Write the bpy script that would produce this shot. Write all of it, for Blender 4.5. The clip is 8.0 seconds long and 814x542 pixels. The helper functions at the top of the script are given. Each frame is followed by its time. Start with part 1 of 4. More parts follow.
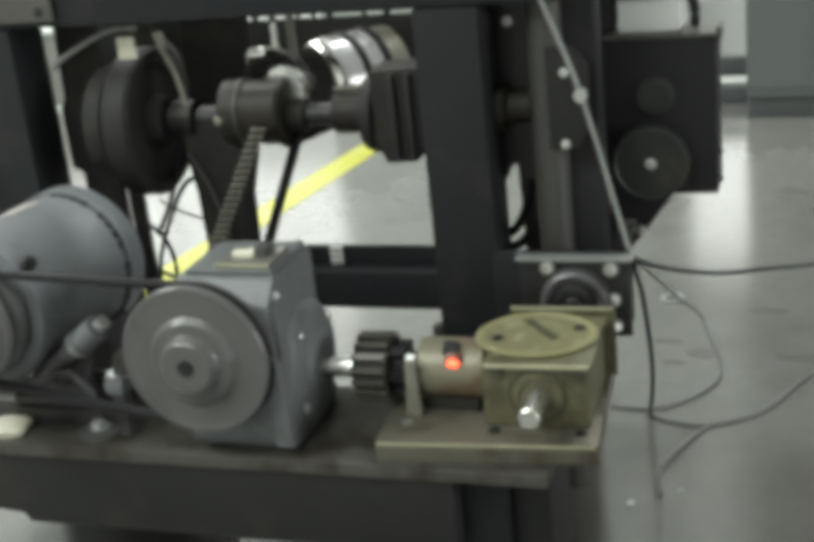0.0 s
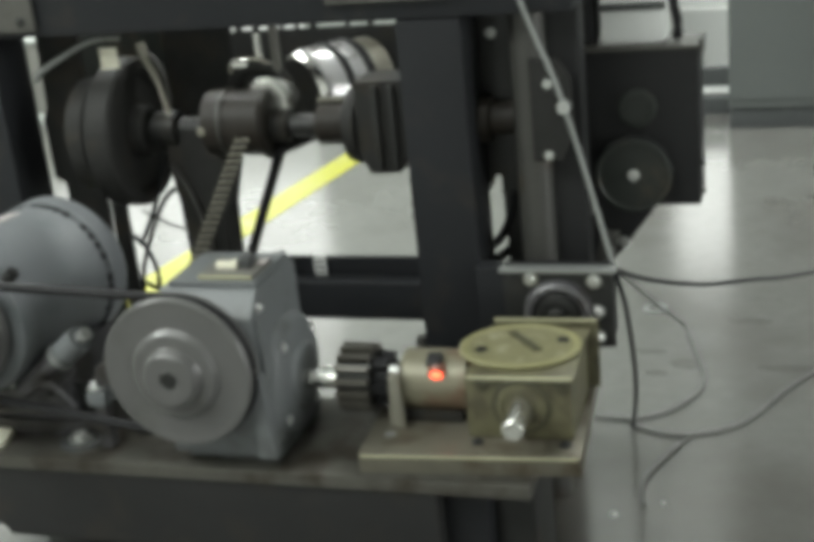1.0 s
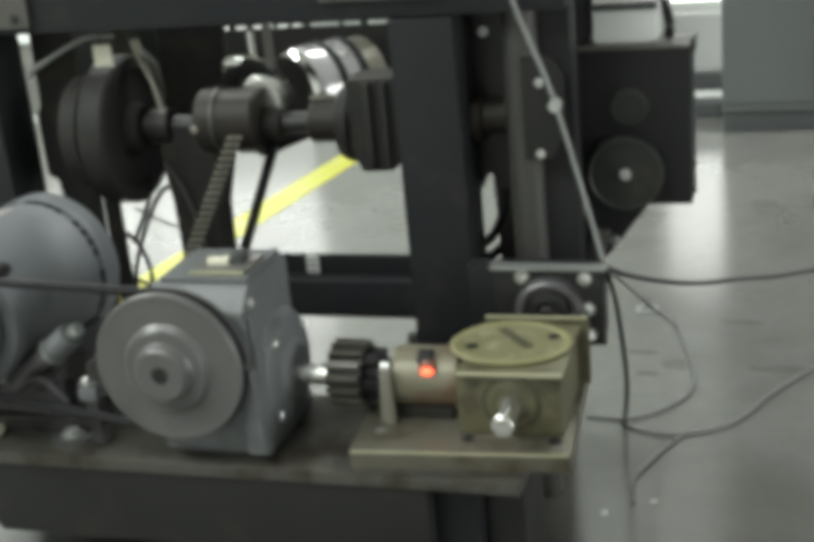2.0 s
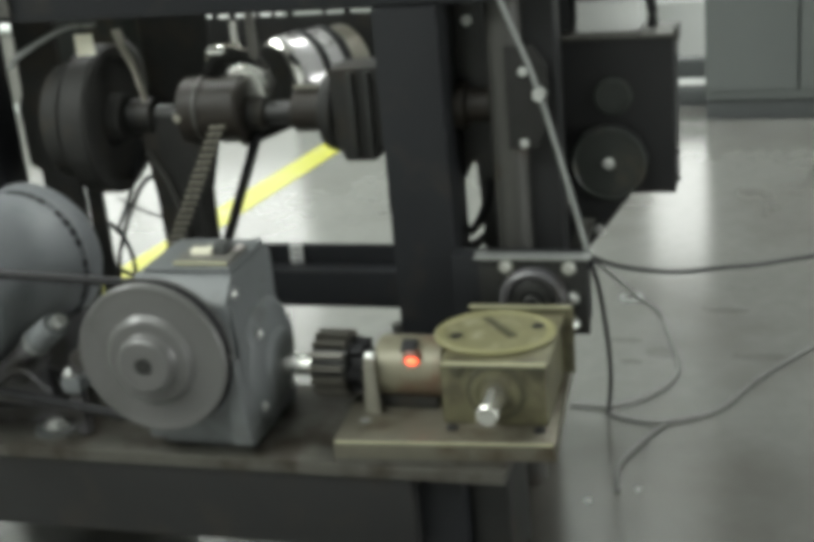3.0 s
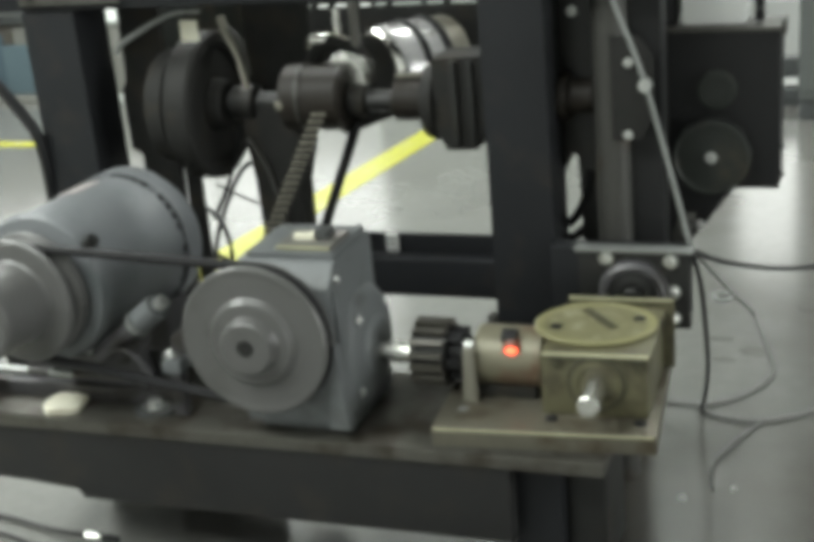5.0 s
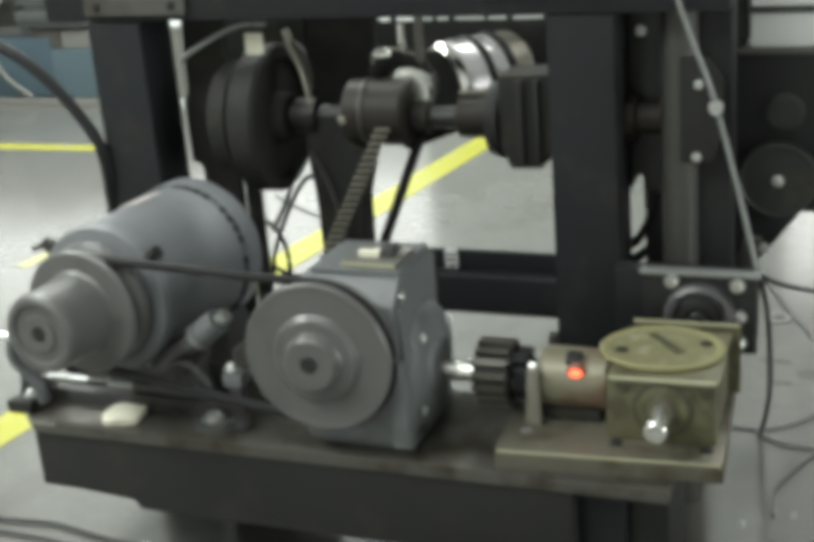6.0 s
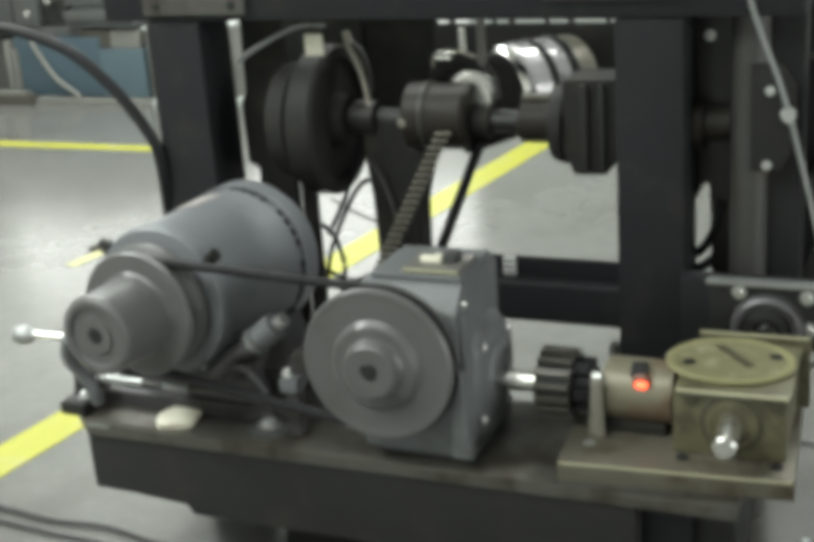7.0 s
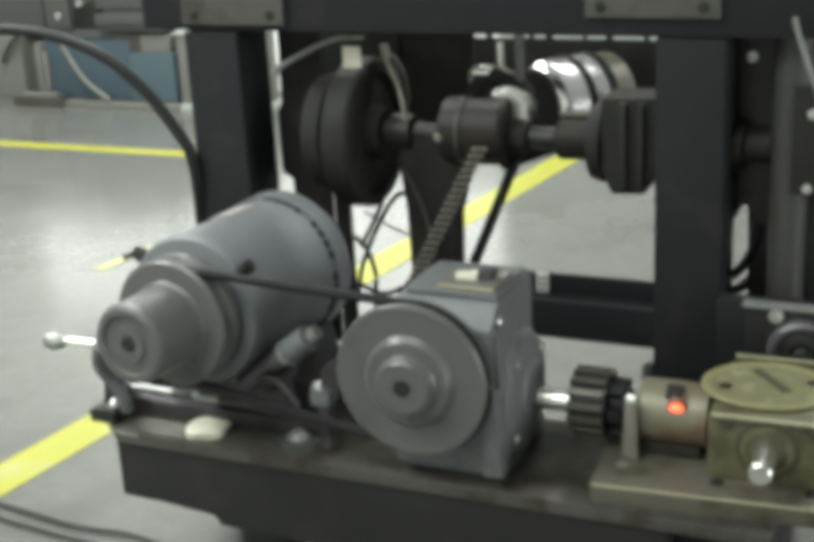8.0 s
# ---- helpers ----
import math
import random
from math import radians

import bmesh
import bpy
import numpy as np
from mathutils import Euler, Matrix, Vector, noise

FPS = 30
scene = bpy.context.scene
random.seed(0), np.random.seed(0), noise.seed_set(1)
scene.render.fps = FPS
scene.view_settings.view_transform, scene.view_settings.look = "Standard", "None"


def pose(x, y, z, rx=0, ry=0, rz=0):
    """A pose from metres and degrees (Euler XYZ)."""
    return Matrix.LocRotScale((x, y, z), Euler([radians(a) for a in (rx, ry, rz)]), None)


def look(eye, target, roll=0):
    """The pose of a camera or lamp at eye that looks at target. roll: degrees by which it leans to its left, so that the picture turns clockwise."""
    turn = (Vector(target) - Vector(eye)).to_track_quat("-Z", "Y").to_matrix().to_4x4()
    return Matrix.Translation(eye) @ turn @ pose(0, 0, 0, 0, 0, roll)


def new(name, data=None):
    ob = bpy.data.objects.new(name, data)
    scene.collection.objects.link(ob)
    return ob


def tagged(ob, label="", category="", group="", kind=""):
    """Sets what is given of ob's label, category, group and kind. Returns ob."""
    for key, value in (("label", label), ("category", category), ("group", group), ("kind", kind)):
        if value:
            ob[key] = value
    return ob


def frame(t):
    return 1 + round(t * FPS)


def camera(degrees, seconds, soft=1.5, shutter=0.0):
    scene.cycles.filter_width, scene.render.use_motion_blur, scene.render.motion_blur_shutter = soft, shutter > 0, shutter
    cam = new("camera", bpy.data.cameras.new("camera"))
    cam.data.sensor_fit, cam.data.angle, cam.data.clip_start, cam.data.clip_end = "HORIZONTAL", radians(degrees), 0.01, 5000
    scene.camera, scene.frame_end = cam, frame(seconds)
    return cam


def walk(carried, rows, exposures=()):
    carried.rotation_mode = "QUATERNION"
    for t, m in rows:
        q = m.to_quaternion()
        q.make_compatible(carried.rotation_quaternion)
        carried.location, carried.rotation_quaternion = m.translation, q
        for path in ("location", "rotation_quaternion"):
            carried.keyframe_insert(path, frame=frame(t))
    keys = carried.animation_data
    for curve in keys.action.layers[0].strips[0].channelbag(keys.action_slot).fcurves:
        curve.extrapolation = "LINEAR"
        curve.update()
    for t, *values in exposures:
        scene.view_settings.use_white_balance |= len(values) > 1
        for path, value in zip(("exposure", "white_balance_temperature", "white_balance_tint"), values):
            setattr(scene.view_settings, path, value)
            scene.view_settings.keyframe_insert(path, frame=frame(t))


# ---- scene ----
cam = camera(34.5, 8.0, 6.7)
PATH = [
    (0, (0.767, -1.927, 1.436), (0.149, -0.155, 0.745), -6.2),
    (0.5, (0.777, -1.927, 1.435), (0.187, -0.144, 0.748), -6.1),
    (1, (0.766, -1.923, 1.441), (0.172, -0.139, 0.759), -5.9),
    (1.2, (0.783, -1.931, 1.434), (0.184, -0.145, 0.767), -5.8),
    (2.3, (0.774, -1.934, 1.427), (0.192, -0.147, 0.747), -5.6),
    (2.5, (0.774, -1.928, 1.428), (0.195, -0.141, 0.743), -5.9),
    (3, (0.775, -1.93, 1.43), (0.211, -0.141, 0.736), -5.5),
    (3.5, (0.767, -1.934, 1.435), (0.169, -0.157, 0.739), -5.5),
    (4, (0.755, -1.938, 1.425), (0.141, -0.171, 0.718), -5.2),
    (4.5, (0.748, -1.941, 1.421), (0.11, -0.181, 0.716), -5.6),
    (4.7, (0.74, -1.947, 1.412), (0.093, -0.187, 0.716), -5.5),
    (5.8, (0.669, -1.957, 1.437), (-0.044, -0.215, 0.763), -4.9),
    (6, (0.659, -1.954, 1.439), (-0.052, -0.21, 0.765), -4.6),
    (6.5, (0.625, -1.952, 1.447), (-0.12, -0.223, 0.771), -4.9),
    (7, (0.6, -1.932, 1.433), (-0.162, -0.207, 0.768), -4.3),
    (7.5, (0.579, -1.931, 1.441), (-0.21, -0.215, 0.783), -4.7),
    (8, (0.567, -1.929, 1.444), (-0.222, -0.211, 0.792), -3.2),
]
walk(cam, [(t, look(eye, target, roll)) for t, eye, target, roll in PATH])


# ---- light ----
world = bpy.data.worlds.new("hall")
scene.world = world
world.use_nodes = True
world.node_tree.nodes["Background"].inputs[0].default_value = (0.75, 0.85, 1.0, 1)
world.node_tree.nodes["Background"].inputs[1].default_value = 0.05


def overhead_light(x, y, z, sx, sy, watts, colour=(0.945, 1.0, 0.955)):
    d = bpy.data.lights.new("unseen_overhead_light", "AREA")
    d.shape, d.size, d.size_y, d.energy, d.color = "RECTANGLE", sx, sy, watts, colour
    ob = new("unseen_overhead_light", d)
    ob.matrix_world = pose(x, y, z)
    return ob


# unseen overhead lights without fittings, placed by the brightness they give
overhead_light(-3.2, 2.5, 4.05, 3.0, 0.6, 256)
overhead_light(0.3, 3.3, 4.05, 2.4, 0.5, 110)
# added fill that brightens the floor in front of the cabinet
overhead_light(1.7, 3.2, 4.05, 1.6, 0.5, 85)
overhead_light(-3.8, -0.6, 4.05, 0.8, 3.4, 290)
# added large soft fill for the machine's front faces
overhead_light(-2.2, -2.6, 4.05, 4.0, 2.4, 240)

# added fill from the right, brightens right-hand faces; no known source
side = bpy.data.lights.new("side_fill", "AREA")
side.shape, side.size, side.size_y, side.energy, side.color = "RECTANGLE", 1.3, 2.4, 215, (0.96, 1.0, 0.98)
new("side_fill", side).matrix_world = pose(7.06, -0.8, 1.6, 0, 90, 0)


# ---- materials ----
def material(name, colour, rough=0.5, metal=0.0, spread=0.25, grain=60.0, stain=5.0, bump=0.08, dirt=None, dirt_at=0.62, spec=0.5, gloss_range=0.12):
    """Paint or metal with fine grain, broad blotches and worn or dirty patches."""
    m = bpy.data.materials.new(name)
    m.use_nodes = True
    nt = m.node_tree
    n, l = nt.nodes, nt.links
    b = n["Principled BSDF"]
    tc = n.new("ShaderNodeTexCoord")
    fine, broad = n.new("ShaderNodeTexNoise"), n.new("ShaderNodeTexNoise")
    fine.inputs["Scale"].default_value, fine.inputs["Detail"].default_value = grain, 6
    broad.inputs["Scale"].default_value, broad.inputs["Detail"].default_value = stain, 5
    for t in (fine, broad):
        l.new(tc.outputs["Object"], t.inputs["Vector"])
    mix = n.new("ShaderNodeMix")
    mix.data_type = "RGBA"
    mix.inputs[6].default_value = (*[c * (1 - spread) for c in colour], 1)
    mix.inputs[7].default_value = (*[min(1, c * (1 + spread)) for c in colour], 1)
    add = n.new("ShaderNodeMath")
    add.operation = "MULTIPLY_ADD"
    add.inputs[1].default_value = 0.45
    l.new(fine.outputs["Fac"], add.inputs[0])
    half = n.new("ShaderNodeMath")
    half.operation = "MULTIPLY"
    half.inputs[1].default_value = 0.55
    l.new(broad.outputs["Fac"], half.inputs[0])
    l.new(half.outputs[0], add.inputs[2])
    l.new(add.outputs[0], mix.inputs[0])
    out = mix.outputs[2]
    if dirt:
        worn = n.new("ShaderNodeTexNoise")
        worn.inputs["Scale"].default_value, worn.inputs["Detail"].default_value = stain * 2.3, 8
        l.new(tc.outputs["Object"], worn.inputs["Vector"])
        step = n.new("ShaderNodeMapRange")
        step.inputs[1].default_value, step.inputs[2].default_value = dirt_at - 0.08, dirt_at + 0.08
        l.new(worn.outputs["Fac"], step.inputs[0])
        over = n.new("ShaderNodeMix")
        over.data_type = "RGBA"
        l.new(step.outputs[0], over.inputs[0])
        l.new(out, over.inputs[6])
        over.inputs[7].default_value = (*dirt, 1)
        out = over.outputs[2]
    l.new(out, b.inputs["Base Color"])
    rr = n.new("ShaderNodeMapRange")
    rr.inputs[3].default_value, rr.inputs[4].default_value = max(0.03, rough - gloss_range), min(1, rough + gloss_range)
    l.new(broad.outputs["Fac"], rr.inputs[0])
    l.new(rr.outputs[0], b.inputs["Roughness"])
    b.inputs["Metallic"].default_value = metal
    b.inputs["Specular IOR Level"].default_value = spec
    if bump:
        bp = n.new("ShaderNodeBump")
        bp.inputs["Strength"].default_value, bp.inputs["Distance"].default_value = bump, 0.004
        l.new(fine.outputs["Fac"], bp.inputs["Height"])
        l.new(bp.outputs[0], b.inputs["Normal"])
    return m


plate_grey = material("grey_cover_plate", (0.088, 0.086, 0.077), 0.45, 0.3, spread=0.3, dirt=(0.06, 0.055, 0.046), dirt_at=0.58)
black = material("black_frame_paint", (0.0140, 0.0149, 0.0168), 0.5, dirt=(0.022, 0.021, 0.020), dirt_at=0.66, spec=0.25)
skid_black = material("dirty_black_skid_paint", (0.0185, 0.0185, 0.0182), 0.55, spread=0.3, grain=30, dirt=(0.025, 0.023, 0.0205), dirt_at=0.6, spec=0.3)
black_iron = material("black_cast_iron", (0.024, 0.0238, 0.0225), 0.6, spread=0.4, dirt=(0.034, 0.030, 0.024), dirt_at=0.6, spec=0.15)
blackbox = material("black_box_paint", (0.0155, 0.0157, 0.0162), 0.55, spec=0.3)
brown_iron = material("brown_oily_iron", (0.022, 0.019, 0.0155), 0.5, spread=0.5, spec=0.25, dirt=(0.022, 0.018, 0.014), dirt_at=0.56)
machine_grey = material("grey_machine_paint", (0.056, 0.059, 0.058), 0.5, spread=0.2, dirt=(0.06, 0.058, 0.05))
bench_beige = material("dull_beige_paint", (0.125, 0.125, 0.112), 0.55, spread=0.2, stain=8)
brown_wood = material("brown_board", (0.045, 0.040, 0.032), 0.6, spread=0.25)
machine = material("oily_dark_iron", (0.0175, 0.0178, 0.0168), 0.42, spread=0.4, dirt=(0.028, 0.024, 0.018), dirt_at=0.62, spec=0.4)
darkgreen = material("dark_green_grey_paint", (0.024, 0.028, 0.024), 0.5, dirt=(0.06, 0.05, 0.035))
iron = material("brown_grey_steel", (0.055, 0.054, 0.049), 0.5, 0.2, dirt=(0.05, 0.04, 0.03))
plate_steel = material("oily_plate_steel", (0.100, 0.096, 0.083), 0.36, 0.4, spread=0.35, grain=35, dirt=(0.05, 0.042, 0.032), dirt_at=0.56)
raised_steel = material("ground_plate_steel", (0.138, 0.129, 0.100), 0.36, 0.4, spread=0.3, grain=40, dirt=(0.07, 0.055, 0.035), dirt_at=0.58)
motor_grey = material("blue_grey_motor_paint", (0.151, 0.159, 0.167), 0.5, spread=0.12, dirt=(0.115, 0.13, 0.135), dirt_at=0.66)
box_grey = material("grey_gearbox_paint", (0.128, 0.136, 0.139), 0.5, spread=0.15, dirt=(0.08, 0.085, 0.08), dirt_at=0.64)
sheave_grey = material("grey_sheave_paint", (0.097, 0.096, 0.093), 0.36, spread=0.12, dirt=(0.075, 0.075, 0.07), dirt_at=0.64)
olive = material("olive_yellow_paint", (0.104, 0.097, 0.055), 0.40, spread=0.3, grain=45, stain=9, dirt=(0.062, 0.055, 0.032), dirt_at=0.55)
# cover colours paler than the housing: worn paint plus painted top light
olive_cover = material("worn_lit_olive_cover", (0.205, 0.195, 0.098), 0.38, spread=0.2, dirt=(0.28, 0.27, 0.17), dirt_at=0.62)
olive_face = material("oily_lit_olive_face", (0.150, 0.142, 0.076), 0.34, spread=0.3, grain=40, stain=14, dirt=(0.25, 0.24, 0.16), dirt_at=0.60)
olive_worn = material("worn_olive_edge", (0.45, 0.44, 0.30), 0.4, 0.2, spread=0.2)
olive_dark = material("oily_olive_paint", (0.055, 0.052, 0.03), 0.4)
copper = material("tarnished_brass", (0.18, 0.168, 0.118), 0.42, 0.25, spread=0.25, dirt=(0.15, 0.10, 0.065), dirt_at=0.56)
bright = material("bright_turned_steel", (0.78, 0.78, 0.74), 0.22, 0.95, spread=0.08, grain=90)
# pale base and dark streaks paint the reflections of a polished drum
streaked_sleeve = material("sleeve_painted_reflections", (0.62, 0.61, 0.61), 0.18, 0.4, spread=0.3, grain=16, stain=14, bump=0.0, dirt=(0.16, 0.15, 0.14), dirt_at=0.6)
chrome = material("polished_sleeve", (0.62, 0.61, 0.58), 0.16, 1.0, spread=0.1, grain=14, stain=22, bump=0.0, gloss_range=0.08)
zinc = material("zinc_bolt", (0.55, 0.56, 0.54), 0.32, 0.85, spread=0.15)
slide_grey = material("dull_violet_grey_iron", (0.082, 0.080, 0.084), 0.42, 0.2, spread=0.35, grain=40, dirt=(0.03, 0.027, 0.024), dirt_at=0.54)
chain_steel = material("oily_chain_steel", (0.20, 0.19, 0.155), 0.36, 0.3, spread=0.4, grain=80, dirt=(0.03, 0.026, 0.02), dirt_at=0.56)
rubber = material("black_rubber", (0.011, 0.011, 0.012), 0.6, spec=0.25)
cable_mat = material("black_cable", (0.016, 0.017, 0.018), 0.5, spec=0.3)
dusty_cable = material("dusty_black_cable", (0.05, 0.049, 0.048), 0.6, spec=0.3)
cable_grey = material("grey_cable", (0.118, 0.118, 0.112), 0.5)
rod_grey = material("dull_steel_rod", (0.30, 0.31, 0.30), 0.4, 0.6)
label_white = material("cream_label", (0.70, 0.68, 0.55), 0.55, spread=0.1, dirt=(0.45, 0.42, 0.33))
label_tan = material("tan_label", (0.42, 0.385, 0.37), 0.5, spread=0.15)
tag_white = material("white_tag", (0.75, 0.76, 0.74), 0.5, spread=0.08)
brass = material("brass_nameplate", (0.62, 0.58, 0.40), 0.32, 0.7, spread=0.2)
tooth_steel = material("oily_tooth_steel", (0.085, 0.080, 0.068), 0.42, 0.4, dirt=(0.05, 0.042, 0.032))
beige_light = material("pale_bracket_steel", (0.24, 0.23, 0.19), 0.4, 0.4, dirt=(0.14, 0.12, 0.09))
beige_steel = material("beige_grey_plate", (0.16, 0.155, 0.14), 0.45, 0.3, dirt=(0.09, 0.085, 0.075))
yellow = material("yellow_floor_tape", (0.305, 0.302, 0.028), 0.38, spread=0.14, grain=30, stain=3, bump=0.02, dirt=(0.34, 0.33, 0.13), dirt_at=0.62)
faded_yellow = material("faded_yellow_tape", (0.36, 0.35, 0.17), 0.5, spread=0.2, grain=30)
blue = material("blue_steel_paint", (0.040, 0.064, 0.080), 0.5, spread=0.25)
light_blue = material("pale_blue_steel_paint", (0.056, 0.084, 0.098), 0.5, spread=0.2)
wall_white = material("white_wall_paint", (0.72, 0.73, 0.71), 0.7, spread=0.05, stain=1.2, bump=0.02)
panel_green = material("green_grey_panel", (0.135, 0.155, 0.148), 0.55, spread=0.08, stain=2)
pale_panel = material("pale_grey_panel", (0.30, 0.32, 0.30), 0.55, spread=0.08, stain=2)
cabinet_green = material("green_grey_cabinet_paint", (0.103, 0.112, 0.107), 0.5, spread=0.14, stain=3)
skirt = material("dark_plinth", (0.06, 0.065, 0.065), 0.6)
roof = material("ceiling_paint", (0.60, 0.61, 0.60), 0.8, spread=0.05, stain=1)


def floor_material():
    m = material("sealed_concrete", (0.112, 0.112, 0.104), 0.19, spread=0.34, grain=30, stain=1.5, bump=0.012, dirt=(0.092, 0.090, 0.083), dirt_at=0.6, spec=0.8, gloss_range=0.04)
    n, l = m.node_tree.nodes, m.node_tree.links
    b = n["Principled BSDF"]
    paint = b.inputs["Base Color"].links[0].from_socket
    # dark patch beside the skid: brown dirt plus the machine's shade, painted in
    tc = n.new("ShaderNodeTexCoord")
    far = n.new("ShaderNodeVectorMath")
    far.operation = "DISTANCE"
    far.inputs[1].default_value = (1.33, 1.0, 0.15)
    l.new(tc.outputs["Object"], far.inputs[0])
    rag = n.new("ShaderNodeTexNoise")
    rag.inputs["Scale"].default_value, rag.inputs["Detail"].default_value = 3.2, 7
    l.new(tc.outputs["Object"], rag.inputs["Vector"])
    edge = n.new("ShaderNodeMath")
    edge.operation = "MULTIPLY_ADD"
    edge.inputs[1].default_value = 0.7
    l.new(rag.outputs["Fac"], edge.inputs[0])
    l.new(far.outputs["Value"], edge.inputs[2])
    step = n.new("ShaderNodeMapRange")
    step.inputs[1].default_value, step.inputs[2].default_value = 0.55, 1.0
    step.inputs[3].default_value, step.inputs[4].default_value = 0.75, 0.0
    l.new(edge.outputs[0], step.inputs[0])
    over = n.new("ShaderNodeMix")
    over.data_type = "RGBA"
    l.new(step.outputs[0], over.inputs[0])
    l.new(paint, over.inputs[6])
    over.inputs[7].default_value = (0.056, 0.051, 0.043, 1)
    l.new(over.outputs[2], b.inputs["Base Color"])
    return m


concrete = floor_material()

# dull red that paints the pilot light's halo, does not glow
halo_red = material("painted_red_halo", (0.22, 0.085, 0.055), 0.35, spread=0.3)
glow = bpy.data.materials.new("red_pilot_light")
glow.use_nodes = True
glow_b = glow.node_tree.nodes["Principled BSDF"]
glow_b.inputs["Base Color"].default_value = (0.8, 0.12, 0.05, 1)
glow_b.inputs["Emission Color"].default_value = (1.0, 0.10, 0.04, 1)
glow_b.inputs["Emission Strength"].default_value = 4.0


# ---- building helpers ----
ORG = {}


def thing(name, at, label, category, group="", kind=""):
    ob = new(name)
    ob.empty_display_size = 0.05
    ob.location = at
    ORG[ob] = Vector(at)
    return tagged(ob, label, category, group, kind)


def mesh_of(name, bm, mat, shift):
    bm.transform(Matrix.Translation(-shift))
    bmesh.ops.recalc_face_normals(bm, faces=bm.faces)
    for f in bm.faces:
        f.smooth = True
    for e in bm.edges:
        if len(e.link_faces) == 2 and e.calc_face_angle(0) > 0.55:
            e.smooth = False
    me = bpy.data.meshes.new(name)
    bm.to_mesh(me)
    bm.free()
    me.materials.append(mat)
    return me


def part(name, bm, mat, parent, label=""):
    org = ORG[parent]
    ob = new(name, mesh_of(name, bm, mat, org))
    ob.parent = parent
    ORG[ob] = org
    return tagged(ob, label) if label else ob


def single(name, bm, mat, at, label, category, group="", kind=""):
    ob = new(name, mesh_of(name, bm, mat, Vector(at)))
    ob.location = at
    ORG[ob] = Vector(at)
    return tagged(ob, label, category, group, kind)


def box(x0, x1, y0, y1, z0, z1, bevel=0.004, bm=None):
    bm = bm or bmesh.new()
    g = bmesh.ops.create_cube(bm, size=1.0)
    vs = g["verts"]
    for v in vs:
        v.co = Vector(((x0 + x1) / 2 + v.co.x * (x1 - x0), (y0 + y1) / 2 + v.co.y * (y1 - y0), (z0 + z1) / 2 + v.co.z * (z1 - z0)))
    if bevel:
        es = list({e for v in vs for e in v.link_edges})
        bmesh.ops.bevel(bm, geom=es, offset=bevel, segments=2, affect="EDGES", profile=0.7)
    return bm


def prism(outline, axis, a, b, bevel=0.003, bm=None):
    """A plate with the given outline, from a to b along the axis. Outline: (x, z) for y, (y, z) for x, (x, y) for z."""
    bm = bm or bmesh.new()

    def put(u, v, w):
        return {"x": (w, u, v), "y": (u, w, v), "z": (u, v, w)}[axis]
    lo = [bm.verts.new(put(u, v, a)) for u, v in outline]
    hi = [bm.verts.new(put(u, v, b)) for u, v in outline]
    k = len(outline)
    fs = [bm.faces.new(lo), bm.faces.new(hi[::-1])]
    for i in range(k):
        fs.append(bm.faces.new((lo[i], hi[i], hi[(i + 1) % k], lo[(i + 1) % k])))
    if bevel:
        es = list({e for f in fs for e in f.edges})
        bmesh.ops.bevel(bm, geom=es, offset=bevel, segments=2, affect="EDGES", profile=0.7)
    return bm


def lathe(axis, centre, profile, seg=40, bm=None):
    """Turned body: profile of (place along the axis, radius)."""
    bm = bm or bmesh.new()
    rings = []
    c = Vector(centre)
    full = [profile[0]]
    for (p0, r0), (p1, r1) in zip(profile, profile[1:]):
        span = math.hypot(p1 - p0, r1 - r0)
        if span > 0.02:
            full += [(p0 + (p1 - p0) * k, r0 + (r1 - r0) * k) for k in (0.003 / span, 1 - 0.003 / span)]
        full.append((p1, r1))
    profile = full
    for p, r in profile:
        ring = []
        for i in range(seg):
            a = 2 * math.pi * i / seg
            u, v = r * math.cos(a), r * math.sin(a)
            d = {"x": (p, u, v), "y": (u, p, v), "z": (u, v, p)}[axis]
            base = Vector({"x": (0, c.y, c.z), "y": (c.x, 0, c.z), "z": (c.x, c.y, 0)}[axis])
            ring.append(bm.verts.new(base + Vector(d)))
        rings.append(ring)
    for a, b in zip(rings, rings[1:]):
        for i in range(seg):
            bm.faces.new((a[i], a[(i + 1) % seg], b[(i + 1) % seg], b[i]))
    bm.faces.new(rings[0])
    bm.faces.new(rings[-1][::-1])
    return bm


def spline(pts, steps=8):
    pts = [Vector(p) for p in pts]
    if len(pts) < 3:
        return pts
    ext = [2 * pts[0] - pts[1]] + pts + [2 * pts[-1] - pts[-2]]
    out = []
    for i in range(1, len(ext) - 2):
        p0, p1, p2, p3 = ext[i - 1:i + 3]
        for s in range(steps):
            t = s / steps
            out.append(0.5 * (2 * p1 + (p2 - p0) * t + (2 * p0 - 5 * p1 + 4 * p2 - p3) * t * t + (3 * p1 - p0 - 3 * p2 + p3) * t ** 3))
    out.append(pts[-1])
    return out


